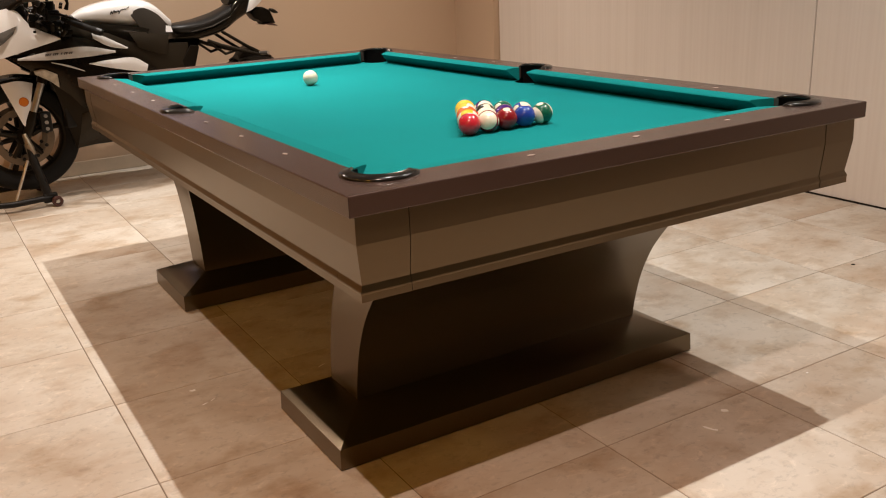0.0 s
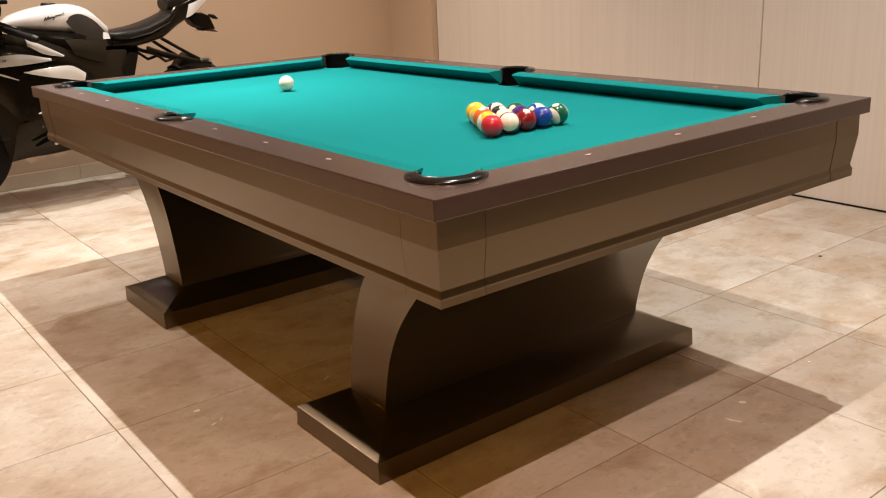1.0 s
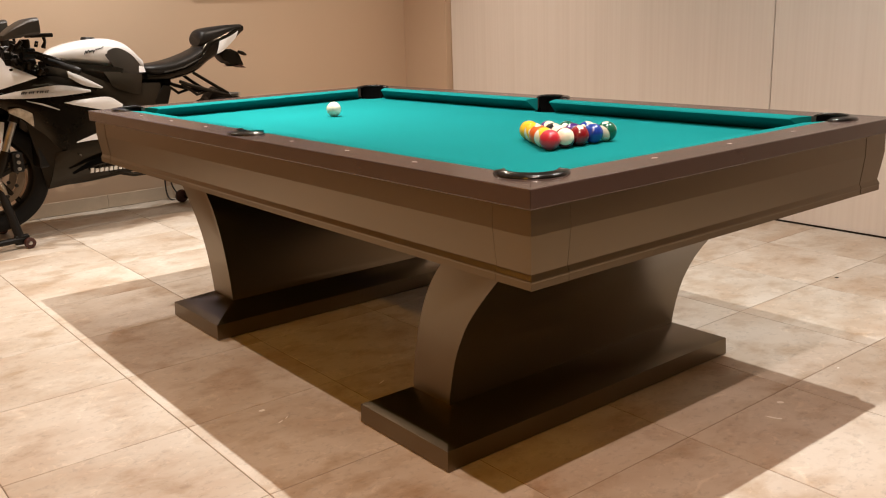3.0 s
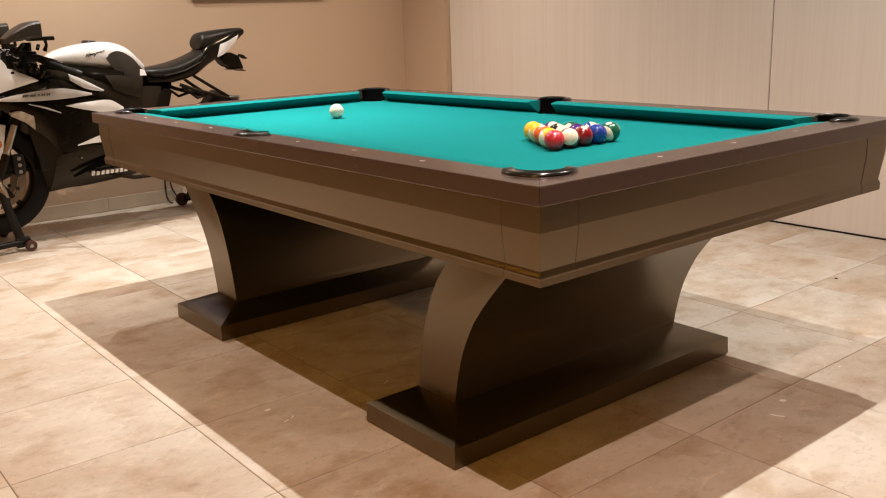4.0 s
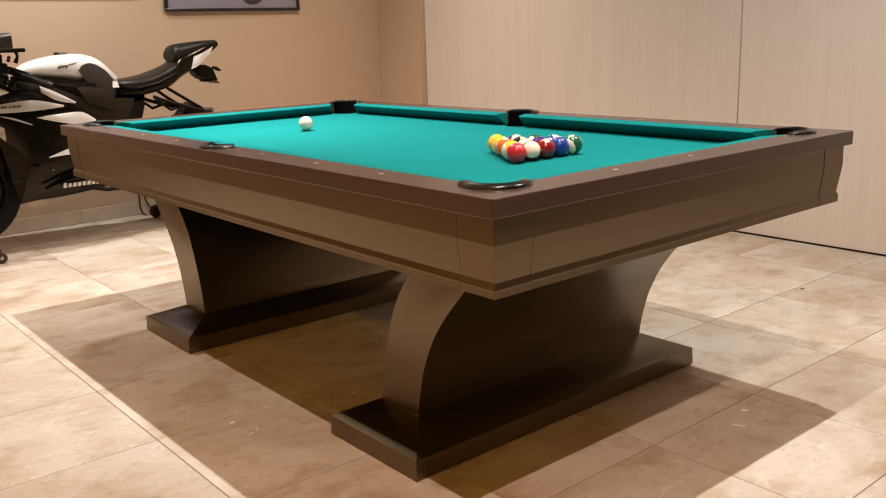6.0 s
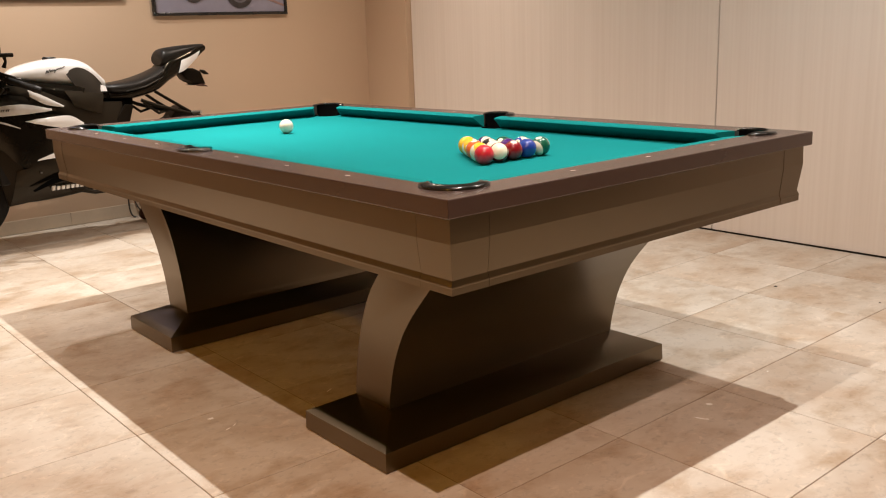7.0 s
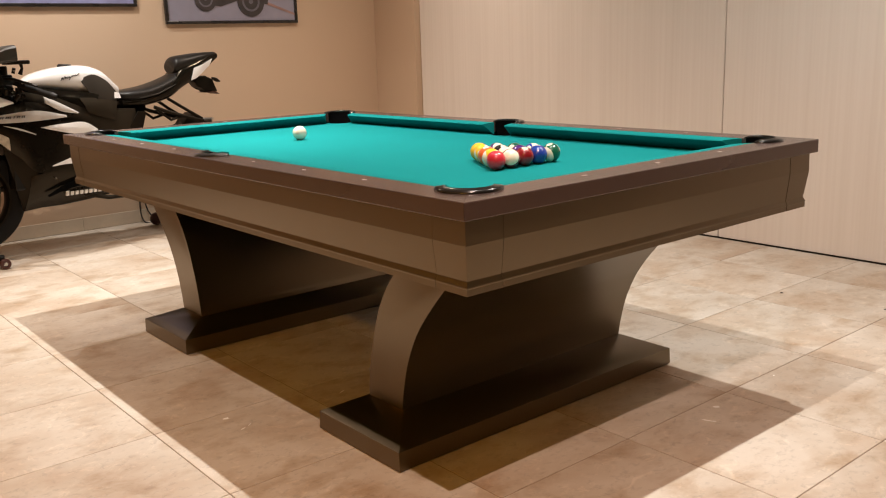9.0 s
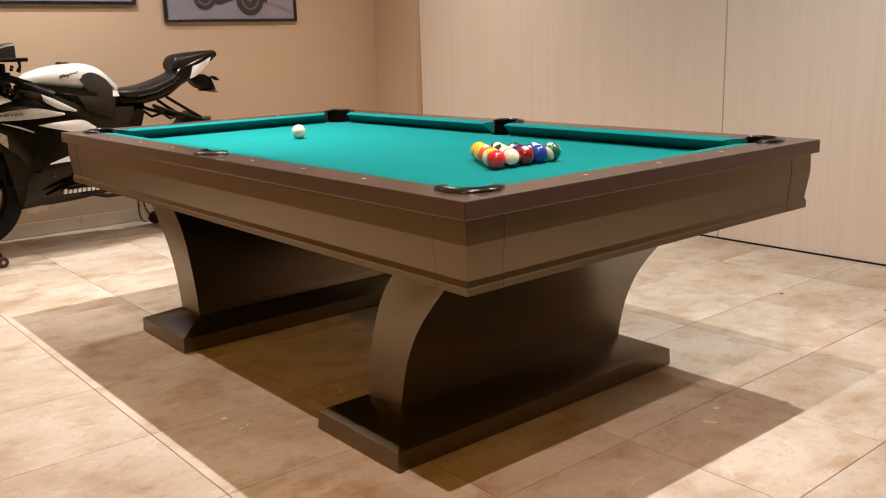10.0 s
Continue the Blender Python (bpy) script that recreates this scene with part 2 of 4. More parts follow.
RED_PLASTIC = material("red_lens", (0.10, 0.025, 0.015), 0.3, vary=0.1, bump=0, coat=0.5)
WHEEL_RED = material("orange_red_castor", (0.06, 0.016, 0.010), 0.5, vary=0.15, bump=0.05)
CLEAR = material("headlight_lens", (0.30, 0.29, 0.27), 0.12, metal=0.5, vary=0.3, scale=20, bump=0)
CLEAR_PALE = material("pale_indicator_lens", (0.48, 0.41, 0.31), 0.15, vary=0.42, scale=24, bump=0, coat=0.5)
SCREEN = material("smoked_screen", (0.02, 0.018, 0.016), 0.08, vary=0.05, bump=0, coat=0.6)
STEEL_BLACK = material("black_painted_steel", (0.009, 0.008, 0.007), 0.4, spec=0.25, vary=0.15, scale=14, bump=0.05)
LETTER = material("white_lettering", (0.72, 0.70, 0.66), 0.4, vary=0.03, bump=0)
LETTER_DARK = material("black_lettering", (0.03, 0.028, 0.025), 0.4, vary=0.03, bump=0)
FRAME_BLACK = material("black_picture_frame", (0.014, 0.012, 0.011), 0.28, vary=0.1, scale=10, bump=0.03)
PHOTO_ROAD = material("photo_grey_road", (0.30, 0.285, 0.36), 0.35, vary=0.12, scale=2.5, fine=25, bump=0)
PHOTO_SKY = material("photo_pale_haze", (0.46, 0.43, 0.47), 0.35, vary=0.08, scale=2, fine=20, bump=0)
PHOTO_BLUE = material("photo_blue_blur", (0.30, 0.30, 0.52), 0.35, vary=0.22, scale=3, fine=10, bump=0, stretch=(2, 1, 0.4))
PHOTO_DARK = material("photo_dark_wheel", (0.06, 0.05, 0.05), 0.35, vary=0.3, scale=14, bump=0)
PHOTO_RIM = material("photo_grey_wheel_rim", (0.17, 0.16, 0.19), 0.35, vary=0.3, scale=20, bump=0)
PHOTO_KERB = material("photo_rust_kerb", (0.36, 0.22, 0.20), 0.35, vary=0.2, scale=14, bump=0)
CABLE = material("dark_cable", (0.03, 0.022, 0.018), 0.5, vary=0.1, bump=0)
SCUFF = material("pale_paint_spot", (0.97, 0.96, 0.93), 0.5, vary=0.02, scale=60, bump=0.1)


# ---- building helpers ----
def part(name, bm, mat, parent=None, label="", smooth=False, angle=40):
    """Links a bmesh as one mesh object, under its thing or part where one is given."""
    bmesh.ops.recalc_face_normals(bm, faces=bm.faces[:])
    me = bpy.data.meshes.new(name)
    bm.to_mesh(me)
    bm.free()
    me.materials.append(mat)
    if smooth:
        me.polygons.foreach_set("use_smooth", [True] * len(me.polygons))
        me.set_sharp_from_angle(angle=radians(angle))
    ob = new(name, me)
    if parent is not None:
        ob.parent = parent
    if label:
        tagged(ob, label)
    return ob


def thing(name, m, label, category, group="", kind=""):
    ob = new(name)
    ob.empty_display_size = 0.1
    ob.matrix_basis = m
    return tagged(ob, label, category, group, kind)


def box(lo, hi, bevel=0.0, bm=None, seg=2):
    bm = bm or bmesh.new()
    c = [(a + b) / 2 for a, b in zip(lo, hi)]
    s = [b - a for a, b in zip(lo, hi)]
    r = bmesh.ops.create_cube(bm, size=1, matrix=Matrix.Translation(c) @ Matrix.Diagonal((*s, 1)))
    if bevel:
        es = list({e for v in r["verts"] for e in v.link_edges})
        bmesh.ops.bevel(bm, geom=es, offset=bevel, segments=seg, affect="EDGES", profile=0.5)
    return bm


def prism(points, place, a, b, bevel=0.0, bm=None, seg=2, only=None, top=False):
    """A closed outline pushed from a to b; place(u, v, w) gives the corner in space."""
    bm = bm or bmesh.new()
    lo = [bm.verts.new(place(u, v, a)) for u, v in points]
    hi = [bm.verts.new(place(u, v, b)) for u, v in points]
    n = len(points)
    caps = [bm.faces.new(lo[::-1]), bm.faces.new(hi)]
    for i in range(n):
        bm.faces.new((lo[i], lo[(i + 1) % n], hi[(i + 1) % n], hi[i]))
    if bevel:
        es = list({e for f in caps[1 if top else 0:] for e in f.edges})
        if only:
            rim = {v for i, p in enumerate(points) if only(*p) for v in (lo[i], hi[i])}
            es = [e for e in es if e.verts[0] in rim and e.verts[1] in rim]
        bmesh.ops.bevel(bm, geom=es, offset=bevel, segments=seg, affect="EDGES", profile=0.5)
    return bm


def loft(rings, closed=True, caps=True, bm=None):
    bm = bm or bmesh.new()
    vs = [[bm.verts.new(p) for p in r] for r in rings]
    n = len(rings[0])
    for a, b in zip(vs, vs[1:]):
        for i in range(n if closed else n - 1):
            j = (i + 1) % n
            bm.faces.new((a[i], a[j], b[j], b[i]))
    if caps and closed:
        bm.faces.new(vs[0][::-1])
        bm.faces.new(vs[-1])
    return bm


def tube(points, radius, n=10, bm=None, caps=True):
    pts = [Vector(p) for p in points]
    rads = radius if isinstance(radius, (list, tuple)) else [radius] * len(pts)
    rings = []
    up = Vector((0.13, 0.21, 1)).normalized()
    for i, p in enumerate(pts):
        d = (pts[min(i + 1, len(pts) - 1)] - pts[max(i - 1, 0)]).normalized()
        a = d.cross(up)
        if a.length < 0.05:
            a = d.cross(Vector((1, 0.1, 0)))
        a.normalize()
        b = d.cross(a).normalized()
        rings.append([p + rads[i] * (math.cos(t) * a + math.sin(t) * b) for t in (2 * math.pi * k / n for k in range(n))])
    return loft(rings, True, caps, bm)


def lathe(profile, m, n=40, bm=None, closed=False):
    """Turns (radius, height) about the z axis of the pose m."""
    bm = bm or bmesh.new()
    rows = []
    for r, h in profile:
        rows.append([bm.verts.new(m @ Vector((r * math.cos(t), r * math.sin(t), h))) for t in (2 * math.pi * k / n for k in range(n))])
    pairs = list(zip(rows, rows[1:])) + ([(rows[-1], rows[0])] if closed else [])
    for a, b in pairs:
        for i in range(n):
            j = (i + 1) % n
            bm.faces.new((a[i], a[j], b[j], b[i]))
    return bm


def smooth_line(points, n):
    """n points along a soft curve through the given ones."""
    pts = [Vector(p) for p in points]
    if len(pts) == 2:
        return [pts[0].lerp(pts[1], i / (n - 1)) for i in range(n)]
    ext = [2 * pts[0] - pts[1], *pts, 2 * pts[-1] - pts[-2]]
    out = []
    for i in range(n):
        u = i / (n - 1) * (len(pts) - 1)
        k = min(int(u), len(pts) - 2)
        t = u - k
        a, b, c, d = ext[k:k + 4]
        out.append(0.5 * (2 * b + (c - a) * t + (2 * a - 5 * b + 4 * c - d) * t * t + (3 * b - a - 3 * c + d) * t ** 3))
    return out


def skin(top, bottom, thick=0.006, bulge=0.0, side=-1, n=14, rows=6, bm=None):
    """A thin curved panel between two edge lines of (x, out, z); out is the distance from the middle plane to one side."""
    bm = bm or bmesh.new()
    a, b = smooth_line(top, n), smooth_line(bottom, n)
    grids = []
    for off in (0.0, -thick):
        g = []
        for k in range(rows + 1):
            v = k / rows
            g.append([])
            for p, q in zip(a, b):
                c = p.lerp(q, v)
                out = c.y + bulge * math.sin(math.pi * v) + off
                g[-1].append(bm.verts.new((c.x, side * out, c.z)))
        grids.append(g)
    f, r = grids
    for k in range(rows):
        for i in range(n - 1):
            bm.faces.new((f[k][i], f[k][i + 1], f[k + 1][i + 1], f[k + 1][i]))
            bm.faces.new((r[k][i], r[k + 1][i], r[k + 1][i + 1], r[k][i + 1]))
    for i in range(n - 1):
        bm.faces.new((f[0][i], r[0][i], r[0][i + 1], f[0][i + 1]))
        bm.faces.new((f[rows][i], f[rows][i + 1], r[rows][i + 1], r[rows][i]))
    for k in range(rows):
        bm.faces.new((f[k][0], f[k + 1][0], r[k + 1][0], r[k][0]))
        bm.faces.new((f[k][n - 1], r[k][n - 1], r[k + 1][n - 1], f[k + 1][n - 1]))
    return bm


def body_loft(stations, n=20, power=2.6, steps=5):
    """A closed body along x: stations of (x, z middle, half height, half width), rounded between."""
    line = smooth_line([(s[0], s[1], s[2]) for s in stations], (len(stations) - 1) * steps + 1)
    wide = smooth_line([(s[0], s[3], 0) for s in stations], (len(stations) - 1) * steps + 1)
    rings = []
    for p, w in zip(line, wide):
        ring = []
        for k in range(n):
            t = 2 * math.pi * k / n
            c, s = math.cos(t), math.sin(t)
            ring.append((p.x, w.y * math.copysign(abs(c) ** (2 / power), c), p.y + p.z * math.copysign(abs(s) ** (2 / power), s)))
        rings.append(ring)
    return loft(rings)


def arc(cx, cy, r, a, b, n):
    return [(cx + r * math.cos(radians(a + (b - a) * k / n)), cy + r * math.sin(radians(a + (b - a) * k / n))) for k in range(n + 1)]

# ---- the room ----
X0, X1, Y0, Y1, TOP = -5.0, 2.42, -6.0, 3.30, 2.75
FLOOR = tagged(part("floor", box((X0 - 0.2, Y0 - 0.2, -0.12), (X1 + 0.3, Y1 + 0.2, -0.0018)), GROUT),
               "beige travertine-look tiled floor with thin darker joints", "floor", kind="structure")
tagged(part("ceiling", box((X0 - 0.2, Y0 - 0.2, TOP), (X1 + 0.3, Y1 + 0.2, TOP + 0.15)), CEILING_DARK),
       "plain dark tan ceiling, unseen, with recessed downlights", "ceiling", kind="structure")
tagged(part("wall_north", box((X0 - 0.2, Y1, 0), (X1 + 0.3, Y1 + 0.15, TOP)), BEIGE),
       "plain warm beige painted wall behind the motorcycle", "wall", kind="structure")
# South and west walls are added, out of view, to close the room.
tagged(part("wall_south", box((X0 - 0.2, Y0 - 0.15, 0), (X1 + 0.3, Y0, TOP)), UNSEEN_WALL_DARK), "plain dark brown unseen wall, added to close the room", "wall", kind="structure")
tagged(part("wall_west", box((X0 - 0.15, Y0, 0), (X0, Y1, TOP)), UNSEEN_WALL_DARK), "plain dark brown unseen wall, added to close the room", "wall", kind="structure")
tagged(part("wall_east", box((X1 + 0.045, Y0, 0), (X1 + 0.2, Y1, TOP)), DARK), "dark wall core behind the pale sliding panels", "wall", kind="structure")
tagged(part("wall_return", box((X1 - 0.05, 2.792, 0), (X1 + 0.045, Y1, TOP), 0.004), BEIGE),
       "short beige painted wall return beside the pale panels", "wall", kind="structure")
tagged(part("corner_trim", box((X1 - 0.053, 2.786, 0.0), (X1 - 0.044, 2.795, TOP), 0.003), BEIGE),
       "thin beige corner bead along the wall return", "trim", kind="structure")
for y_from, y_to in ((0.172, 2.784), (-2.450, 0.164), (-5.07, -2.458), (-5.99, -5.078)):
    tagged(part("sliding_panel", box((X1, y_from, 0.010), (X1 + 0.035, y_to, TOP - 0.01), 0.003), LAMINATE),
           "tall pale laminate sliding panel with fine upright lines", "wall panel", "pale sliding panels", kind="structure")
# Dark strip in the floor gap: the gap's shade put into its colour.
tagged(part("panel_gap_strip", box((X1 + 0.004, Y0, 0.0), (X1 + 0.04, 2.79, 0.009)), DARK), "dark strip filling the gap under the pale panels", "track", kind="structure")


def baseboard_pieces():
    x = X0
    while x < X1 - 0.06:
        end = min(x + 0.495, X1 - 0.055)
        yield x + 0.0005, end - 0.0005
        x = end


BASEBOARD = tagged(part("baseboard", box((X0, Y1 - 0.006, 0), (X1 - 0.05, Y1, 0.082)), GROUT),
                   "beige tile baseboard along the wall", "baseboard", kind="structure")
for a, b in baseboard_pieces():
    part("tile", box((a, Y1 - 0.014, 0.002), (b, Y1 - 0.005, 0.086), 0.002), BASE_TILE, BASEBOARD)
tagged(part("baseboard_return", box((X1 - 0.062, 2.80, 0.0), (X1 - 0.05, Y1 - 0.014, 0.086), 0.002), BASE_TILE),
       "beige tile baseboard along the wall return", "baseboard", kind="structure")


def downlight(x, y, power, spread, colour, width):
    t = thing("recessed_downlight", pose(x, y, LAMP_Z), "round white recessed ceiling downlight, unseen, switched on", "ceiling light", "recessed ceiling downlights")
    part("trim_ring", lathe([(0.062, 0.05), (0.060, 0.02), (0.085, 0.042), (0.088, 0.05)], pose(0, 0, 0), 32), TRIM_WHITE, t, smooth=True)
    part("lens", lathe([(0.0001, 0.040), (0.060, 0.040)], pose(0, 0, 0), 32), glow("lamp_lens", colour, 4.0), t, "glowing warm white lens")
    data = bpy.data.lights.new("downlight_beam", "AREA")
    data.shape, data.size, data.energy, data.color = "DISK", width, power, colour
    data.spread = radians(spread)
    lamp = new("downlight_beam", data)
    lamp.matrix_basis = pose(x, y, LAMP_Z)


# The added yellow fills get the same fixture as the inferred lamps.
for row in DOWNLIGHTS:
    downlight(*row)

# ---- the pool table ----
HALF_W, HALF_L = 0.711, 1.27          # outer edge of the rails
NOSE_W, NOSE_L = 0.559, 1.1176        # cushion noses
RAIL_W, RAIL_TOP, RAIL_LOW = 0.102, 0.797, 0.757
BED = 0.750
POCKET_IN, POCKET_R = 0.130, 0.056    # corner pocket centre from the outer edges
SIDE_IN = 0.088
table = thing("pool_table", pose(0, 0, 0), "dark espresso wooden pool table with teal cloth and curved pedestal legs", "pool table")


def rail_outline(half, side_pocket):
    """Outline of one flat rail: u along the rail, v inward from its outer edge; mitred ends, bites for the pockets."""
    c, r = POCKET_IN, POCKET_R
    reach = math.degrees(math.asin((RAIL_W - c) / r))
    right = arc(half - c, c, r, -45, -180 - reach, 10)
    right = [(half, 0.0)] + right
    mid = []
    if side_pocket:
        k = math.degrees(math.asin((RAIL_W - SIDE_IN) / r))
        mid = arc(0, SIDE_IN, r, k, -180 - k, 14)
    left = [(-u, v) for u, v in right[::-1]]
    return right + mid + left


def rails():
    sides = [("y", -1), ("y", 1), ("x", -1), ("x", 1)]
    for axis, s in sides:
        half, out = (HALF_W, HALF_L) if axis == "y" else (HALF_L, HALF_W)
        if axis == "y":
            def put(u, v, w, s=s, out=out):
                return (u, s * (out - v), w)
        else:
            def put(u, v, w, s=s, out=out):
                return (s * (out - v), u, w)
        rail = part("rail", prism(rail_outline(half - 0.0004, axis == "x"), put, RAIL_LOW, RAIL_TOP, 0.0025, only=lambda u, v: v < 0.001), RAIL_WOOD_X if axis == "y" else RAIL_WOOD_Y, table, smooth=True, angle=14)
        step = NOSE_W / 2
        for k in ((-1, 0, 1) if axis == "y" else (-3, -2, -1, 1, 2, 3)):
            u = k * step
            d = [(u - 0.011, 0.058), (u, 0.0520), (u + 0.011, 0.058), (u, 0.0640)]
            part("sight", prism(d, put, RAIL_TOP - 0.002, RAIL_TOP + 0.0008), PEARL, rail, "small pearl diamond inlay")


rails()


# the skirt under the rails: outward distance from the rail edge, and height
SKIRT = [(-0.0300, 0.7572), (-0.0290, 0.7010), (-0.0325, 0.6700), (-0.0385, 0.6220),
         (-0.0378, 0.6195), (-0.0352, 0.6140), (-0.0340, 0.6115), (-0.0335, 0.6090), (-0.0336, 0.6068), (-0.0340, 0.6055), (-0.0340, 0.5910), (-0.050, 0.5900), (-0.055, 0.600), (-0.052, 0.640), (-0.041, 0.700), (-0.040, 0.7572)]
CORNER = 0.125


def skirt_run(axis, s, a, b, mitre_a, mitre_b, bm=None, proud=0.0):
    half, out = (HALF_W, HALF_L) if axis == "y" else (HALF_L, HALF_W)
    rings = []
    for end, mitre, sign in ((a, mitre_a, -1), (b, mitre_b, 1)):
        ring = []
        for o, z in SKIRT:
            o = o + 0.012 + (proud if o > -0.0392 else 0)
            u = end + (sign * o if mitre else 0)
            ring.append((u, s * (out + o), z) if axis == "y" else (s * (out + o), u, z))
        rings.append(ring)
    return loft(rings, bm=bm)


for axis, s in (("y", -1), ("y", 1), ("x", -1), ("x", 1)):
    half = HALF_W if axis == "y" else HALF_L
    part("skirt_board", skirt_run(axis, s, -half + CORNER + 0.0018, half - CORNER - 0.0018, False, False), WOOD_X if axis == "y" else WOOD_Y, table, smooth=True, angle=6)
for sx in (-1, 1):
    for sy in (-1, 1):
        bm = skirt_run("y", sy, *((-HALF_W, -HALF_W + CORNER, True, False) if sx < 0 else (HALF_W - CORNER, HALF_W, False, True)), proud=0.0008)
        bm = skirt_run("x", sx, *((-HALF_L, -HALF_L + CORNER, True, False) if sy < 0 else (HALF_L - CORNER, HALF_L, False, True)), bm=bm, proud=0.0008)
        part("skirt_corner", bm, WOOD, table, smooth=True, angle=6)


def bed_outline():
    r, cx, cy = POCKET_R + 0.001, HALF_W - POCKET_IN, HALF_L - POCKET_IN
    ex, ey = 0.612, 1.171
    a0 = math.degrees(math.acos((ex - cx) / r))
    b0 = math.degrees(math.asin((ey - cy) / r))
    sx = HALF_W - SIDE_IN
    k = math.degrees(math.acos((sx - ex) / r))
    quarter = arc(cx, cy, r, -a0, -180 - b0, 12)
    right = arc(sx, 0, r, 180 + k, 180 - k, 10)
    upper = quarter + [(-u, v) for u, v in quarter[::-1]] + [(-u, v) for u, v in right[::-1]]
    lower = [(-u, -v) for u, v in quarter] + [(u, -v) for u, v in quarter[::-1]]
    return right + upper + lower


part("cloth_bed", prism(bed_outline(), lambda u, v, w: (u, v, w), 0.700, BED), CLOTH, table, "taut teal wool cloth")
part("bed_frame", box((-0.60, -1.16, 0.605), (0.60, 1.16, 0.699), 0.004), WOOD_UNDER, table, "black stained underframe")
for x in (-0.30, 0.30):
    part("support_beam", box((x - 0.045, -0.72, 0.520), (x + 0.045, 0.72, 0.606), 0.004), WOOD_UNDER, table, "black stained beam")


def cushion(axis, s, a, b, cut_a, cut_b):
    """One rubber cushion: nose inward, angled faces at the pockets."""
    out = NOSE_L if axis == "y" else NOSE_W
    section = [(0.0, 0.7895), (0.0010, 0.7920), (0.005, 0.7938), (0.030, 0.7960), (0.0498, 0.7968), (0.0498, 0.751), (0.044, 0.751), (0.0040, 0.7860)]
    rings = []
    for end, cut, sign in ((a, cut_a, -1), (b, cut_b, 1)):
        ring = []
        for d, z in section:
            u = end + sign * d * cut
            ring.append((u, s * (out + d), z) if axis == "y" else (s * (out + d), u, z))
        rings.append(ring)
    part("cushion", loft(rings), CLOTH, table, "teal cloth-covered cushion", smooth=True, angle=50)


for s in (-1, 1):
    cushion("y", s, -NOSE_W + 0.080, NOSE_W - 0.080, 0.75, 0.75)
    cushion("x", s, -NOSE_L + 0.080, -0.062, 0.75, 0.25)
    cushion("x", s, 0.062, NOSE_L - 0.080, 0.25, 0.75)


def pocket(x, y, toward, half_angle, side=False):
    """A black moulded pocket: collar on the rail, lining, floor; open towards the cloth."""
    m = pose(x, y, 0, 0, 0, toward)
    n = 26
    ang = [radians(-half_angle + 2 * half_angle * k / n) for k in range(n + 1)]
    rings = []
    for i, t in enumerate(ang):
        edge = min(i, n - i)
        taper = [0.25, 0.72, 0.95][edge] if edge < 3 else 1.0
        prof = [(0.0535, 0.797), (0.0522, 0.8030), (0.0545, 0.8066), (0.0575, 0.8075), (0.0615, 0.8055), (0.0740, 0.8047), (0.0785, 0.8010), (0.0790, 0.7965)]
        mid = 0.0655
        rings.append([m @ Vector(((mid + (r - mid) * taper) * math.cos(t), (mid + (r - mid) * taper) * math.sin(t), z if z < 0.798 else 0.797 + (z - 0.797) * taper)) for r, z in prof])
    p = part("pocket", loft(rings), RUBBER_BLACK, table, "glossy black moulded pocket", smooth=True, angle=60)
    wall = []
    for t in ang:
        wall.append([m @ Vector((r * math.cos(t), r * math.sin(t), z)) for r, z in ((0.0550, 0.800), (0.0530, 0.800), (0.0520, 0.763), (0.0460, 0.755), (0.0450, 0.705), (0.0465, 0.705), (0.0478, 0.752), (0.0545, 0.759))])
    part("lining", loft(wall), LEATHER, p, "black pocket lining", smooth=True, angle=50)
    # Hidden wall added to stop lamp light leaking through the pocket.
    part("leak_stop", lathe([(0.0565, 0.7060), (0.0565, 0.7490), (0.0550, 0.7490), (0.0550, 0.7060)], pose(x, y, 0), 28, closed=True), LEATHER, p)
    part("pocket_floor", lathe([(0.0001, 0.7065), (0.0560, 0.7065), (0.0560, 0.702), (0.0001, 0.702)], pose(x, y, 0), 24), LEATHER, p)


for sx in (-1, 1):
    for sy in (-1, 1):
        pocket(sx * (HALF_W - POCKET_IN), sy * (HALF_L - POCKET_IN), math.degrees(math.atan2(sy, sx)), 108)
    pocket(sx * (HALF_W - SIDE_IN), 0, 0 if sx > 0 else 180, 92)


def pedestal(s, d, dx=0.0):
    """Swept panel leg that curls outward to the table's end, on a hipped plinth."""
    outer = smooth_line([(0.708, 0.095, 0), (0.716, 0.150, 0), (0.740, 0.243, 0), (0.776, 0.323, 0), (0.807, 0.372, 0), (0.851, 0.427, 0), (0.918, 0.50, 0), (1.010, 0.594, 0)], 26)
    inner = smooth_line([(0.546, 0.095, 0), (0.557, 0.18, 0), (0.578, 0.27, 0), (0.606, 0.355, 0), (0.643, 0.430, 0), (0.697, 0.50, 0), (0.780, 0.594, 0)], 26)
    line = [(p.x + d, p.y) for p in outer] + [(p.x + d, p.y) for p in inner[::-1]]
    part("pedestal_leg", prism(line, lambda u, v, w: (w + dx, s * u, v), -0.475, 0.475, 0.004), WOOD_X, table, smooth=True, angle=30)
    rings = []
    for x, y0, y1, z in ((0.588, 0.452, 0.839, 0.0), (0.592, 0.448, 0.843, 0.004), (0.590, 0.450, 0.841, 0.0575), (0.482, 0.541, 0.720, 0.104), (0.470, 0.552, 0.709, 0.106)):
        rings.append([(dx - x, s * (y0 + d), z), (dx + x, s * (y0 + d), z), (dx + x, s * (y1 + d), z), (dx - x, s * (y1 + d), z)])
    part("plinth", loft(rings), WOOD_X, table, smooth=True, angle=20)


pedestal(-1, 0.0)
pedestal(1, 0.026, -0.010)

# ---- the balls ----
BALL_R = 0.0286
YELLOW, BLUE, RED, PURPLE = (0.85, 0.50, 0.03), (0.014, 0.045, 0.28), (0.54, 0.022, 0.035), (0.06, 0.012, 0.14)
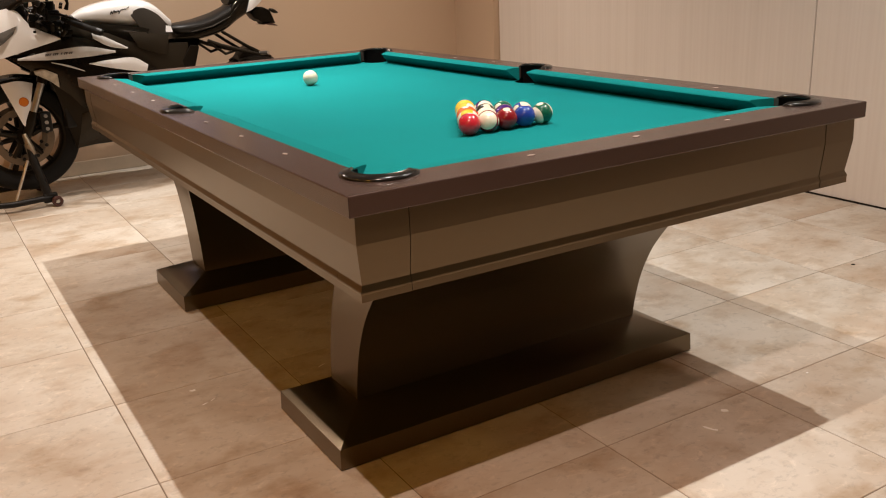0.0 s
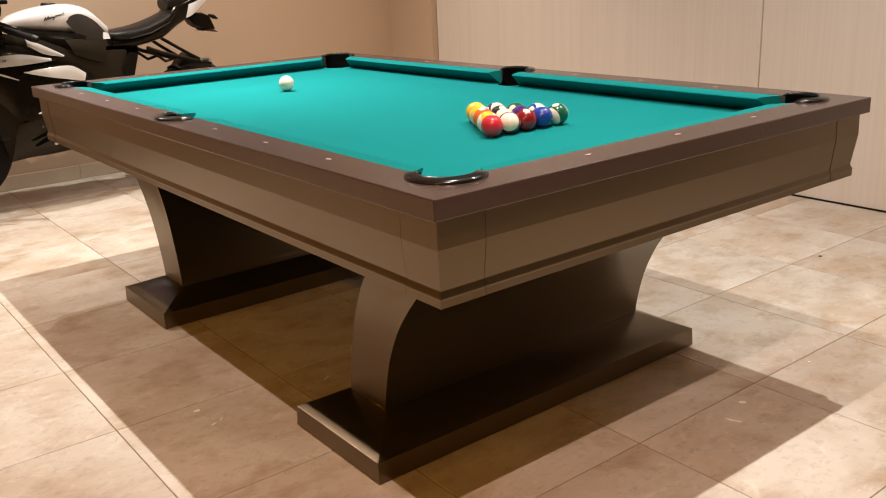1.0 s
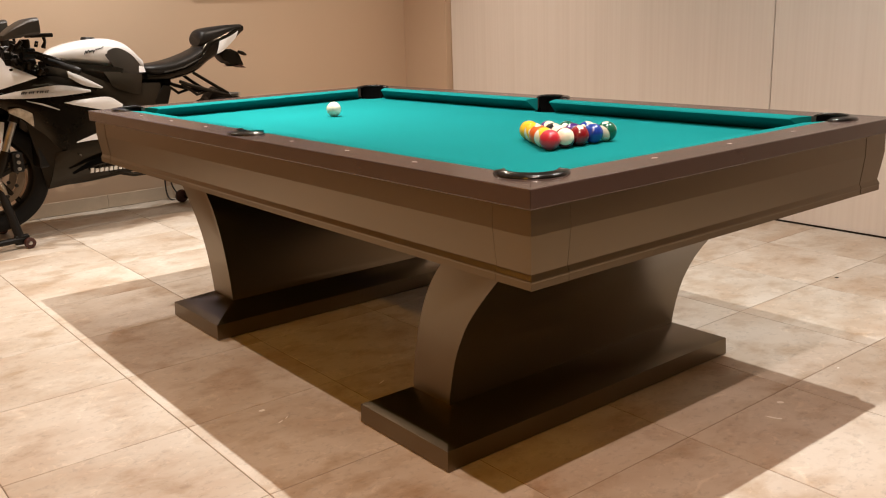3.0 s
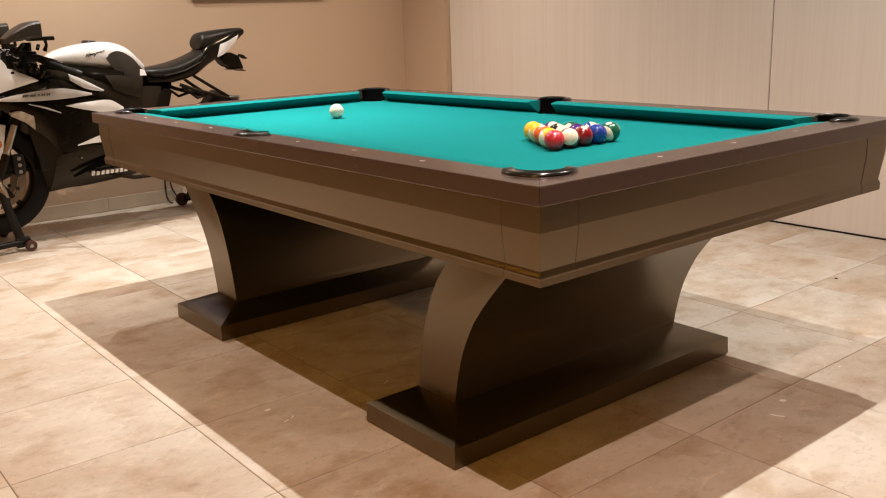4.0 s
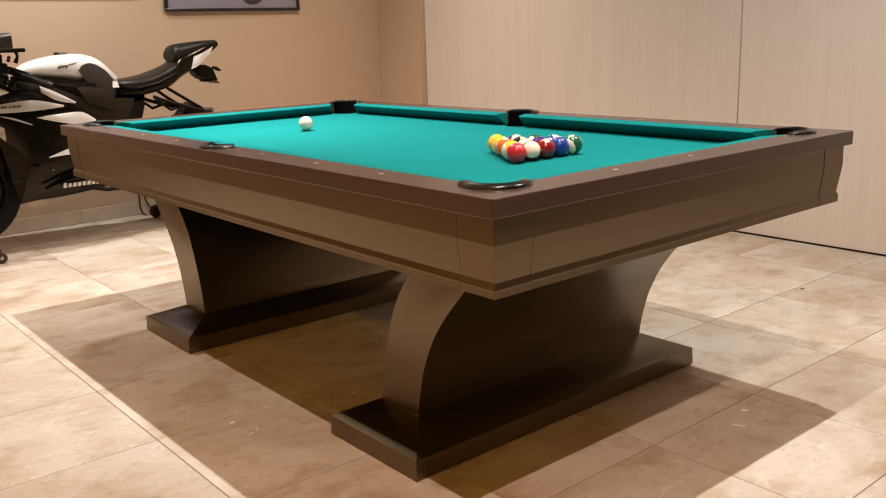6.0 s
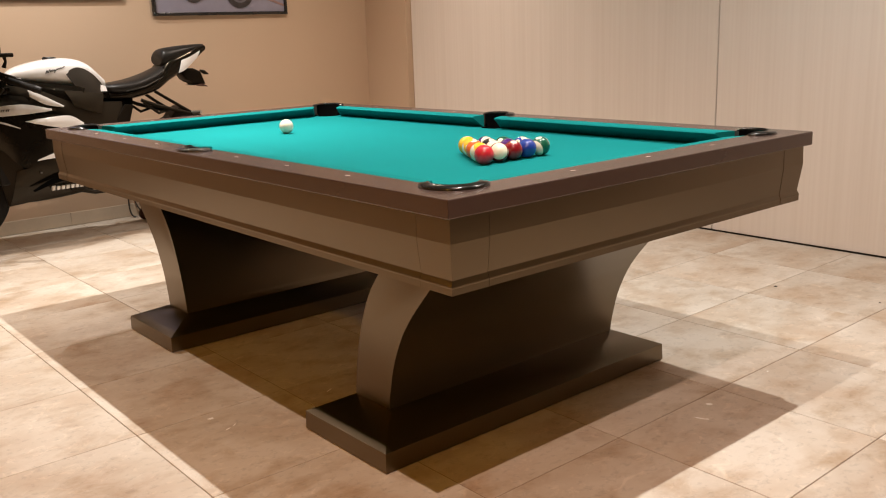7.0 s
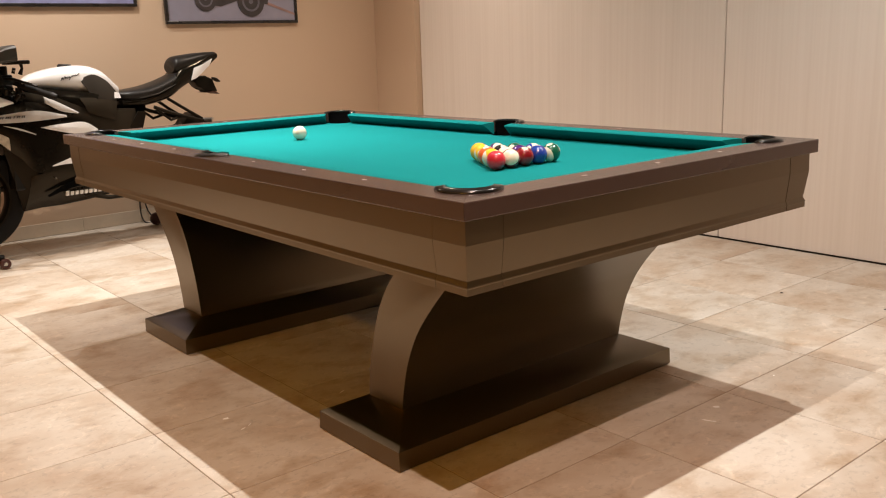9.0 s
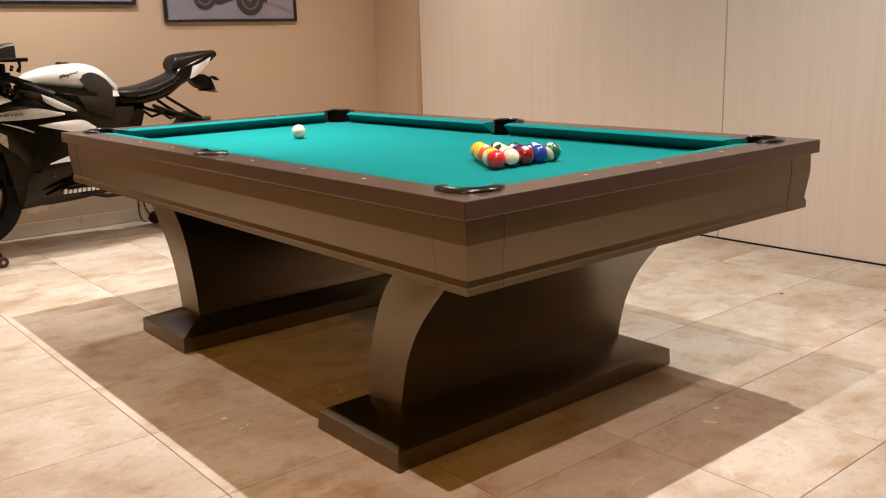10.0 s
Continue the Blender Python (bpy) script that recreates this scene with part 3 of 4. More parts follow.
ORANGE, GREEN, MAROON, BLACK = (0.72, 0.12, 0.02), (0.008, 0.10, 0.055), (0.22, 0.008, 0.012), (0.012, 0.012, 0.012)


def pool_ball(x, y, colour, stripe, label, turn=(0, 0, 0), group="racked pool balls"):
    bm = bmesh.new()
    bmesh.ops.create_uvsphere(bm, u_segments=32, v_segments=20, radius=BALL_R)
    ob = part("pool_ball", bm, ball_material("resin", colour, stripe), smooth=True, angle=180)
    ob.matrix_basis = pose(x, y, BED + BALL_R, *turn)
    return tagged(ob, label, "pool ball", group)


RACK = [
    [(YELLOW, 0, "yellow", (20, 100, 40))],
    [(YELLOW, 1, "yellow-striped", (70, 10, 30)), (PURPLE, 1, "purple-striped", (60, 20, -20))],
    [(ORANGE, 0, "orange", (10, 80, 10)), (BLACK, 0, "black", (35, 60, 80)), (GREEN, 0, "green", (10, 40, 20))],
    [(ORANGE, 1, "yellow-striped", (85, 15, 50)), (RED, 1, "red-striped", (15, -30, 40)), (PURPLE, 0, "purple", (30, 10, 60)), (BLUE, 1, "blue-striped", (40, 30, 10))],
    [(RED, 0, "red", (10, 100, 20)), (MAROON, 1, "maroon-striped", (70, 0, -40)), (MAROON, 0, "maroon", (20, 70, 60)), (BLUE, 0, "blue", (0, 95, 30)), (GREEN, 1, "green-striped", (10, 72, 10))],
]
PITCH = 2 * BALL_R + 0.0004
for row, balls in enumerate(RACK):
    for k, (colour, stripe, word, turn) in enumerate(balls):
        kind_word = word + (" and ivory" if stripe else "")
        pool_ball(0.0 + (k - row / 2) * PITCH, -0.532 - row * PITCH * math.sqrt(3) / 2, YELLOW if word == "yellow-striped" else colour, stripe,
                  kind_word + " pool ball in the triangle rack on teal cloth", turn)
IVORY = (0.80, 0.73, 0.58)
pool_ball(0.007, 0.567, IVORY, 0, "plain ivory cue ball alone on the teal cloth", group="loose pool balls")


# ---- pictures on the wall ----
def framed_picture(x0, x1, z0, z1, label):
    t = thing("framed_picture", pose((x0 + x1) / 2, Y1, z0), label, "framed picture", "framed pictures on the wall")
    w, h = (x1 - x0) / 2, z1 - z0
    f = 0.020
    for name, lo, hi in (("frame_rail", (-w, -0.028, 0), (w, -0.001, f)), ("frame_rail", (-w, -0.028, h - f), (w, -0.001, h)),
                         ("frame_stile", (-w, -0.0281, f), (-w + f, -0.001, h - f)), ("frame_stile", (w - f, -0.0281, f), (w, -0.001, h - f))):
        part(name, box(lo, hi, 0.003), FRAME_BLACK, t)
    return t, w, h, f


t, w, h, f = framed_picture(0.646, 1.658, 1.305, 2.005, "black-framed photo print of a motorcycle on a road")
print_a = part("photo_print", box((-w + f, -0.014, f), (w - f, -0.004, h - f)), PHOTO_ROAD, t, "lilac-grey road photo")
wall_m = pose(0, -0.0145, 0, 90, 0, 0)
part("printed_background", box((-w + f, -0.0160, 0.30), (w - f, -0.0141, h - f)), PHOTO_SKY, print_a)
for cx, cz, r in ((-0.21, 0.165, 0.082), (0.135, 0.150, 0.105)):
    part("printed_wheel", lathe([(0.0001, 0.0005), (r, 0.0005), (r, 0.0035), (0.0001, 0.0035)], pose(cx, -0.0162, cz, 90, 0, 0), 28), PHOTO_DARK, print_a)
    part("printed_rim", lathe([(r * 0.52, 0.001), (r * 0.66, 0.001), (r * 0.66, 0.0041), (r * 0.52, 0.0041)], pose(cx, -0.0162, cz, 90, 0, 0), 28, closed=True), PHOTO_RIM, print_a)
    part("printed_hub", lathe([(0.0001, 0.001), (r * 0.16, 0.001), (r * 0.16, 0.0041), (0.0001, 0.0041)], pose(cx, -0.0162, cz, 90, 0, 0), 20), PHOTO_RIM, print_a)
part("printed_body", prism([(-0.27, 0.14), (-0.10, 0.115), (0.05, 0.16), (0.27, 0.13), (0.28, 0.20), (0.18, 0.34), (-0.06, 0.40), (-0.30, 0.33)], lambda u, v, w_: (u, w_, v), -0.0172, -0.0142), PHOTO_DARK, print_a)
part("printed_kerb", prism([(0.20, 0.15), (w - f, 0.055), (w - f, 0.070), (0.22, 0.165)], lambda u, v, w_: (u, w_, v), -0.0170, -0.0143), PHOTO_KERB, print_a)
t, w, h, f = framed_picture(-0.56, 0.458, 1.418, 2.118, "black-framed blue and grey racing photo print")
print_b = part("photo_print", box((-w + f, -0.014, f), (w - f, -0.004, h - f)), PHOTO_BLUE, t, "blurred blue photo")

# ---- the motorcycle ----
BIKE = pose(0, 2.80, 0, 0, 0, 3.0)
bike = thing("motorcycle", BIKE, "white and black sports motorcycle raised on a front paddock stand", "motorcycle")
FRONT, REAR = Vector((-0.815, 0, 0.37)), Vector((0.555, 0, 0.355))


def wheel(centre, radius, width, disc_r, names_parent):
    hub = pose(centre.x, centre.y, centre.z, 90, 0, 0)
    w = width / 2
    prof = []
    for k in range(15):
        a = math.pi * k / 14
        prof.append((radius - 0.62 * w + 0.62 * w * math.sin(a) ** 0.8 if 0 < k < 14 else radius - 0.085, -w * math.cos(a)))
    prof = [(radius - 0.085, -w * 0.72), (radius - 0.062, -w * 0.90)] + prof[1:-1] + [(radius - 0.062, w * 0.90), (radius - 0.085, w * 0.72)]
    tyre = part("front_wheel" if centre.x < 0 else "rear_wheel", lathe(prof, hub, 56, closed=True), TYRE, names_parent, "black tyre on a dark cast wheel", smooth=True)
    rr = radius - 0.082
    part("rim", lathe([(rr, -w * 0.74), (rr - 0.012, -w * 0.70), (rr - 0.022, -w * 0.35), (rr - 0.022, w * 0.35), (rr - 0.012, w * 0.70), (rr, w * 0.74)], hub, 48, closed=True), BIKE_SATIN, tyre, smooth=True)
    bm = bmesh.new()
    for k in range(6):
        a = radians(60 * k + 10)
        d, e = Vector((math.cos(a), 0, math.sin(a))), Vector((-math.sin(a), 0, math.cos(a)))
        pts = [centre + d * 0.03, centre + d * 0.10 + e * 0.004, centre + d * (rr - 0.016)]
        tube([tuple(p) for p in pts], [0.020, 0.013, 0.016], 8, bm)
    part("spokes", bm, BIKE_SATIN, tyre, smooth=True)
    part("hub", lathe([(0.0001, -w * 0.9), (0.03, -w * 0.9), (0.042, -w * 0.6), (0.042, w * 0.6), (0.03, w * 0.9), (0.0001, w * 0.9)], hub, 24), BIKE_SATIN, tyre, smooth=True)
    for s in ((-1, 1) if centre.x < 0 else (-1,)):
        y = s * (w + 0.012)
        m = pose(centre.x, y, centre.z, 90, 0, 0)
        waves = lathe([(disc_r - 0.038, -0.0025), (disc_r, -0.0025), (disc_r, 0.0025), (disc_r - 0.038, 0.0025)], m, 60, closed=True)
        part("brake_disc", waves, STEEL, tyre, "bare steel brake disc", smooth=True)
        bm = bmesh.new()
        for k in range(5):
            a = radians(72 * k + 20)
            tube([(centre.x + 0.04 * math.cos(a), y, centre.z + 0.04 * math.sin(a)), (centre.x + (disc_r - 0.03) * math.cos(a), y, centre.z + (disc_r - 0.03) * math.sin(a))], [0.016, 0.011], 8, bm)
        part("disc_carrier", bm, BIKE_SATIN, tyre, smooth=True)
        for k in range(10):
            a = radians(36 * k + 8)
            bx, bz = centre.x + (disc_r - 0.036) * math.cos(a), centre.z + (disc_r - 0.036) * math.sin(a)
            part("disc_button", tube([(bx, y - 0.005, bz), (bx, y + 0.005, bz)], 0.010, 8), STEEL_BLACK, tyre)
    return tyre


wheel(FRONT, 0.302, 0.12, 0.155, bike)
wheel(REAR, 0.325, 0.18, 0.11, bike)

# fork, calipers, mudguard
rake = Vector((0.40, 0, 0.917))
for s in (-1, 1):
    foot = FRONT + Vector((0.0, s * 0.105, -0.01))
    leg = part("fork_leg", tube([tuple(foot), tuple(foot + rake * 0.10), tuple(foot + rake * 0.16)], [0.020, 0.030, 0.026], 14), BIKE_SATIN, bike, smooth=True)
    part("fork_tube", tube([tuple(foot + rake * 0.15), tuple(foot + rake * 0.33)], 0.019, 14), ALU, leg, "bare metal fork tube", smooth=True)
    part("fork_upper", tube([tuple(foot + rake * 0.32), tuple(foot + rake * 0.66)], 0.028, 14), BIKE_SATIN, leg, smooth=True)
    cal = foot + Vector((0.115, -s * 0.0, 0.085))
    part("brake_caliper", box((cal.x - 0.03, cal.y - 0.03, cal.z - 0.055), (cal.x + 0.03, cal.y + 0.03, cal.z + 0.055), 0.012), STEEL_BLACK, bike)
    bm = bmesh.new()
    for k in range(3):
        tube([(cal.x, cal.y + s * 0.028, cal.z - 0.035 + 0.035 * k), (cal.x, cal.y + s * 0.036, cal.z - 0.035 + 0.035 * k)], 0.010, 10, bm)
    part("caliper_bolts", bm, ALU, bike)
    guard = part("mudguard_side", skin([(-0.885, 0.082, 0.665), (-0.80, 0.10, 0.675), (-0.725, 0.082, 0.655)], [(-0.815, 0.115, 0.445), (-0.805, 0.12, 0.435), (-0.790, 0.115, 0.445)], 0.005, 0.012, s), BIKE_WHITE, bike, "white gloss mudguard", smooth=True)
    part("reflector", lathe([(0.0001, 0.006), (0.020, 0.006), (0.025, 0.0), (0.025, -0.01), (0.0001, -0.01)], pose(-0.792, s * 0.122, 0.565, 90 if s < 0 else -90, 0, 0), 20), AMBER, guard, "round amber reflector", smooth=True)
rings = []
for k in range(13):
    a = radians(58 + 82 * k / 12)
    c = Vector((FRONT.x + 0.325 * math.cos(a), 0, FRONT.z + 0.325 * math.sin(a)))
    d = Vector((math.cos(a), 0, math.sin(a)))
    rings.append([tuple(c + d * h + Vector((0, y, 0))) for y, h in ((-0.085, -0.045), (-0.07, -0.01), (0, 0.012), (0.07, -0.01), (0.085, -0.045), (0.08, -0.047), (0.066, -0.015), (0, 0.005), (-0.066, -0.015), (-0.08, -0.047))])
part("mudguard_top", loft(rings), BIKE_BLACK, bike, smooth=True)

# engine, radiator, frame
part("engine_block", body_loft([(-0.47, 0.52, 0.14, 0.12), (-0.30, 0.54, 0.20, 0.15), (-0.05, 0.56, 0.22, 0.15), (0.12, 0.54, 0.18, 0.11)], 16, 4.0), BIKE_SATIN, bike, smooth=True)
part("radiator", box((-0.60, -0.15, 0.40), (-0.53, 0.15, 0.74), 0.01), STEEL_BLACK, bike)
for s in (-1, 1):
    part("frame_spar", skin([(-0.50, 0.10, 0.94), (-0.30, 0.155, 0.885), (-0.10, 0.15, 0.82), (0.14, 0.12, 0.80)], [(-0.48, 0.10, 0.84), (-0.30, 0.155, 0.76), (-0.08, 0.15, 0.66), (0.13, 0.12, 0.55)], 0.03, 0.012, s), COVER, bike, smooth=True)
    part("swingarm", tube([(0.08, s * 0.09, 0.46), (0.30, s * 0.115, 0.43), (0.555, s * 0.12, 0.355)], [0.045, 0.038, 0.03], 10), BIKE_SATIN, bike, smooth=True)
    br = part("footpeg_bracket", prism([(0.09, 0.70), (0.15, 0.785), (0.20, 0.775), (0.16, 0.66), (0.12, 0.55)], lambda u, v, w, s=s: (u, s * w, v), 0.125, 0.140, 0.003), BIKE_SATIN, bike)
    part("footpeg", tube([(0.13, s * 0.13, 0.56), (0.13, s * 0.22, 0.565)], 0.012, 10), ALU, br)
    part("pillion_hanger", tube([(0.26, s * 0.12, 0.80), (0.34, s * 0.13, 0.765), (0.50, s * 0.135, 0.715), (0.59, s * 0.14, 0.690)], [0.011, 0.012, 0.011, 0.009], 8), BIKE_SATIN, bike, smooth=True)
    part("subframe_rail", tube([(0.36, s * 0.10, 0.845), (0.46, s * 0.12, 0.775), (0.575, s * 0.13, 0.70)], 0.010, 8), BIKE_SATIN, bike, smooth=True)
    part("hanger_strut", tube([(0.27, s * 0.125, 0.785), (0.36, s * 0.125, 0.715), (0.44, s * 0.13, 0.735)], 0.009, 8), BIKE_SATIN, bike, smooth=True)
    part("pillion_peg", tube([(0.575, s * 0.13, 0.70), (0.60, s * 0.20, 0.705)], [0.014, 0.011], 8), ALU, bike, smooth=True)
rings = []
for k in range(11):
    a = radians(64 + 44 * k / 10)
    c = Vector((REAR.x + 0.332 * math.cos(a), 0, REAR.z + 0.332 * math.sin(a)))
    d = Vector((math.cos(a), 0, math.sin(a)))
    rings.append([tuple(c + d * h + Vector((0, y, 0))) for y, h in ((-0.11, -0.06), (-0.09, -0.01), (0, 0.012), (0.09, -0.01), (0.11, -0.06), (0.10, -0.06), (0.085, -0.016), (0, 0.006), (-0.085, -0.016), (-0.10, -0.06))])
hugger = part("rear_hugger", loft(rings), BIKE_SATIN, bike, smooth=True)
part("hugger_peak", prism([(0.465, 0.672), (0.500, 0.715), (0.545, 0.744), (0.570, 0.730), (0.600, 0.712), (0.685, 0.672), (0.66, 0.650), (0.48, 0.650)], lambda u, v, w: (u, w, v), -0.065, 0.065, 0.012), BIKE_SATIN, hugger, smooth=True, angle=50)
# Dark fillers added to close the gaps here and block light behind the bike.
part("under_seat_filler", body_loft([(0.02, 0.70, 0.12, 0.10), (0.11, 0.69, 0.13, 0.10), (0.15, 0.75, 0.08, 0.09), (0.225, 0.805, 0.03, 0.08)], 14, 3.5), LEATHER, bike, smooth=True)
part("shock_gap_filler", tube([(0.10, 0, 0.66), (0.17, 0, 0.50), (0.20, 0, 0.38)], [0.05, 0.055, 0.06], 12), LEATHER, bike, smooth=True)

# tank
tank = part("tank", body_loft([(-0.455, 0.970, 0.022, 0.05), (-0.39, 0.985, 0.042, 0.10), (-0.27, 0.990, 0.066, 0.13), (-0.13, 0.980, 0.084, 0.135), (-0.02, 0.955, 0.076, 0.11), (0.075, 0.905, 0.035, 0.07)], 24, 2.9), BIKE_WHITE, bike, "white gloss fuel tank", smooth=True)
part("filler_cap", lathe([(0.0001, 0.008), (0.034, 0.008), (0.04, 0.0), (0.04, -0.02), (0.0001, -0.02)], pose(-0.20, 0, 1.064, 0, 4, 0), 24), STEEL_BLACK, tank)
for s in (-1, 1):
    part("knee_panel", skin([(-0.175, 0.132, 0.985), (-0.10, 0.139, 1.010), (-0.02, 0.128, 0.972), (0.045, 0.100, 0.905)], [(-0.115, 0.152, 0.880), (-0.07, 0.155, 0.860), (-0.01, 0.145, 0.845), (0.035, 0.115, 0.850)], 0.006, 0.006, s), BIKE_GREY, tank, "dark grey knee panel", smooth=True)
    part("tank_flank", skin([(-0.43, 0.108, 0.957), (-0.30, 0.142, 0.934), (-0.19, 0.151, 0.920), (-0.08, 0.154, 0.897)], [(-0.38, 0.13, 0.895), (-0.28, 0.155, 0.855), (-0.18, 0.162, 0.83), (-0.12, 0.165, 0.83)], 0.006, 0.008, s), BIKE_BLACK, tank, smooth=True)
    part("side_cover", skin([(-0.20, 0.166, 0.885), (-0.12, 0.165, 0.880), (-0.05, 0.157, 0.868), (0.03, 0.13, 0.85)], [(-0.16, 0.175, 0.800), (-0.10, 0.175, 0.775), (-0.04, 0.168, 0.755), (0.0, 0.15, 0.745)], 0.006, 0.008, s), COVER, bike, smooth=True)
    part("tank_corner", skin([(0.022, 0.118, 0.905), (0.056, 0.112, 0.898)], [(0.018, 0.132, 0.868), (0.062, 0.118, 0.866)], 0.005, 0.0, s, 4, 2), BIKE_WHITE, tank)
    squiggle = [(0, -9), (9, 13), (11, -7), (22, 15), (24, -5), (29, 6), (32, -4), (37, 7), (41, -3), (44, 6), (46, -12), (41, -15), (52, 0), (58, 7), (60, 0), (66, 8), (69, 1), (78, 9), (74, 2), (84, 3), (96, 12)]
    pts = smooth_line([(-0.278 + 0.00112 * u, s * 0.1333, 0.990 + 0.0008 * v + 0.00022 * u) for u, v in squiggle], 64)
    bm = tube(pts, [0.0026 if k % 3 else 0.0018 for k in range(64)], 6)
    part("emblem", bm, LETTER_DARK, tank, "small slanted dark emblem")

# fairing
for s in (-1, 1):
    cowl = part("upper_cowl", skin([(-1.13, 0.03, 0.900), (-0.98, 0.13, 0.985), (-0.79, 0.195, 1.050), (-0.700, 0.205, 0.955), (-0.575, 0.212, 0.888)], [(-1.14, 0.04, 0.800), (-1.00, 0.16, 0.780), (-0.86, 0.215, 0.808), (-0.71, 0.222, 0.845), (-0.57, 0.214, 0.878)], 0.006, 0.012, s, 22, 8), BIKE_WHITE, bike, "white gloss upper cowl", smooth=True)
    part("headlight", skin([(-0.99, 0.165, 0.900), (-0.88, 0.208, 0.925), (-0.775, 0.222, 0.962)], [(-0.98, 0.172, 0.845), (-0.88, 0.222, 0.865), (-0.80, 0.224, 0.920)], 0.008, 0.004, s, 12, 4), CLEAR, cowl, "clear angular headlight", smooth=True)
    part("inner_fairing", skin([(-0.66, 0.190, 0.910), (-0.55, 0.200, 0.890), (-0.42, 0.200, 0.868), (-0.25, 0.19, 0.800)], [(-0.80, 0.214, 0.812), (-0.62, 0.222, 0.822), (-0.45, 0.224, 0.815), (-0.28, 0.205, 0.782)], 0.006, 0.004, s, 18, 5), BIKE_BLACK, bike, smooth=True)
    part("silver_flash", skin([(-0.80, 0.218, 0.798), (-0.64, 0.226, 0.822), (-0.46, 0.230, 0.833), (-0.30, 0.212, 0.797)], [(-0.80, 0.222, 0.790), (-0.64, 0.230, 0.778), (-0.46, 0.232, 0.778), (-0.30, 0.214, 0.786)], 0.005, 0.003, s, 18, 4), SILVER, bike, "silver flash with small dark marking", smooth=True)
    bm = bmesh.new()
    for u, w, slots in ((-0.665, 0.030, 3), (-0.628, 0.030, 3), (-0.588, 0.010, 1), (-0.572, 0.020, 2), (-0.546, 0.020, 2)):
        for k in range(slots):
            a = u + w * k / slots
            prism([(a, 0.801), (a + 0.004, 0.801), (a + 0.009, 0.812), (a + 0.005, 0.812)], lambda p, q, r, s=s: (p, s * r, q), 0.222, 0.2375, bm=bm)
        prism([(u + 0.002, 0.8095), (u + w, 0.8095), (u + w + 0.002, 0.812), (u + 0.004, 0.812)], lambda p, q, r, s=s: (p, s * r, q), 0.222, 0.2373, bm=bm)
    part("flash_marking", bm, LETTER_DARK, bike)
    part("lower_sliver", skin([(-0.640, 0.226, 0.766), (-0.558, 0.230, 0.744), (-0.480, 0.230, 0.708)], [(-0.636, 0.226, 0.762), (-0.558, 0.230, 0.734), (-0.482, 0.230, 0.704)], 0.004, 0.0, s, 8, 2), SILVER, bike)
    part("frame_strip", skin([(-0.410, 0.208, 0.905), (-0.34, 0.212, 0.872), (-0.225, 0.198, 0.807)], [(-0.406, 0.212, 0.870), (-0.33, 0.214, 0.822), (-0.235, 0.200, 0.799)], 0.01, 0.006, s, 10, 4), SILVER, bike, "pale silver trim strip", smooth=True)
    part("white_side_panel", skin([(-0.450, 0.215, 0.744), (-0.33, 0.226, 0.752), (-0.21, 0.220, 0.752), (-0.130, 0.205, 0.705)], [(-0.448, 0.218, 0.738), (-0.34, 0.228, 0.708), (-0.24, 0.224, 0.685), (-0.145, 0.208, 0.665)], 0.006, 0.004, s, 16, 5), BIKE_WHITE, bike, "white gloss side panel", smooth=True)
    side = part("side_fairing", skin([(-0.83, 0.150, 0.800), (-0.62, 0.200, 0.785), (-0.42, 0.218, 0.772), (-0.24, 0.215, 0.755), (-0.06, 0.19, 0.66)], [(-0.690, 0.160, 0.690), (-0.575, 0.195, 0.590), (-0.475, 0.214, 0.492), (-0.27, 0.214, 0.522), (-0.06, 0.19, 0.55)], 0.006, 0.008, s, 26, 8), BIKE_BLACK, bike, "black gloss side fairing", smooth=True)
    part("lower_fairing", skin([(-0.520, 0.180, 0.475), (-0.455, 0.205, 0.488), (-0.30, 0.207, 0.512), (-0.06, 0.18, 0.50)], [(-0.560, 0.115, 0.278), (-0.42, 0.120, 0.292), (-0.22, 0.118, 0.312), (-0.02, 0.11, 0.322)], 0.006, 0.020, s, 18, 8), BIKE_BLACK, bike, smooth=True)
    part("fairing_lip", skin([(-0.640, 0.150, 0.655), (-0.575, 0.165, 0.590), (-0.485, 0.195, 0.500)], [(-0.562, 0.100, 0.280), (-0.555, 0.105, 0.278), (-0.540, 0.112, 0.280)], 0.006, 0.012, s, 10, 8), BIKE_SATIN, bike, smooth=True)
    part("fairing_screws", tube([(-0.402, s * 0.205, 0.455), (-0.402, s * 0.222, 0.455)], 0.004, 8, tube([(-0.235, s * 0.20, 0.500), (-0.235, s * 0.217, 0.500)], 0.004, 8)), ALU, bike)
    # Near-black sheet over the fairing: the slot's shade put into its colour.
    part("slot_shade", skin([(-0.455, 0.203, 0.362), (-0.36, 0.214, 0.412), (-0.25, 0.216, 0.445)], [(-0.445, 0.199, 0.352), (-0.34, 0.208, 0.385), (-0.22, 0.208, 0.405)], 0.004, 0.0, s, 8, 2), LEATHER, bike)
    part("white_flash", skin([(-0.415, 0.228, 0.528), (-0.34, 0.229, 0.552), (-0.272, 0.224, 0.572)], [(-0.415, 0.227, 0.523), (-0.34, 0.228, 0.528), (-0.262, 0.222, 0.528)], 0.004, 0.0, s, 8, 3), BIKE_WHITE, side)
    bm = bmesh.new()
    for k in range(8):
        u = -0.345 + 0.0265 * k
        prism([(u, 0.343), (u + 0.017, 0.344), (u + 0.021, 0.364 if k else 0.370), (u + 0.004, 0.363 if k else 0.369)], lambda a, b, w, s=s: (a, s * w, b), 0.165, 0.178, bm=bm)
    part("white_marking", bm, LETTER, bike, "white row of blocks along the belly")
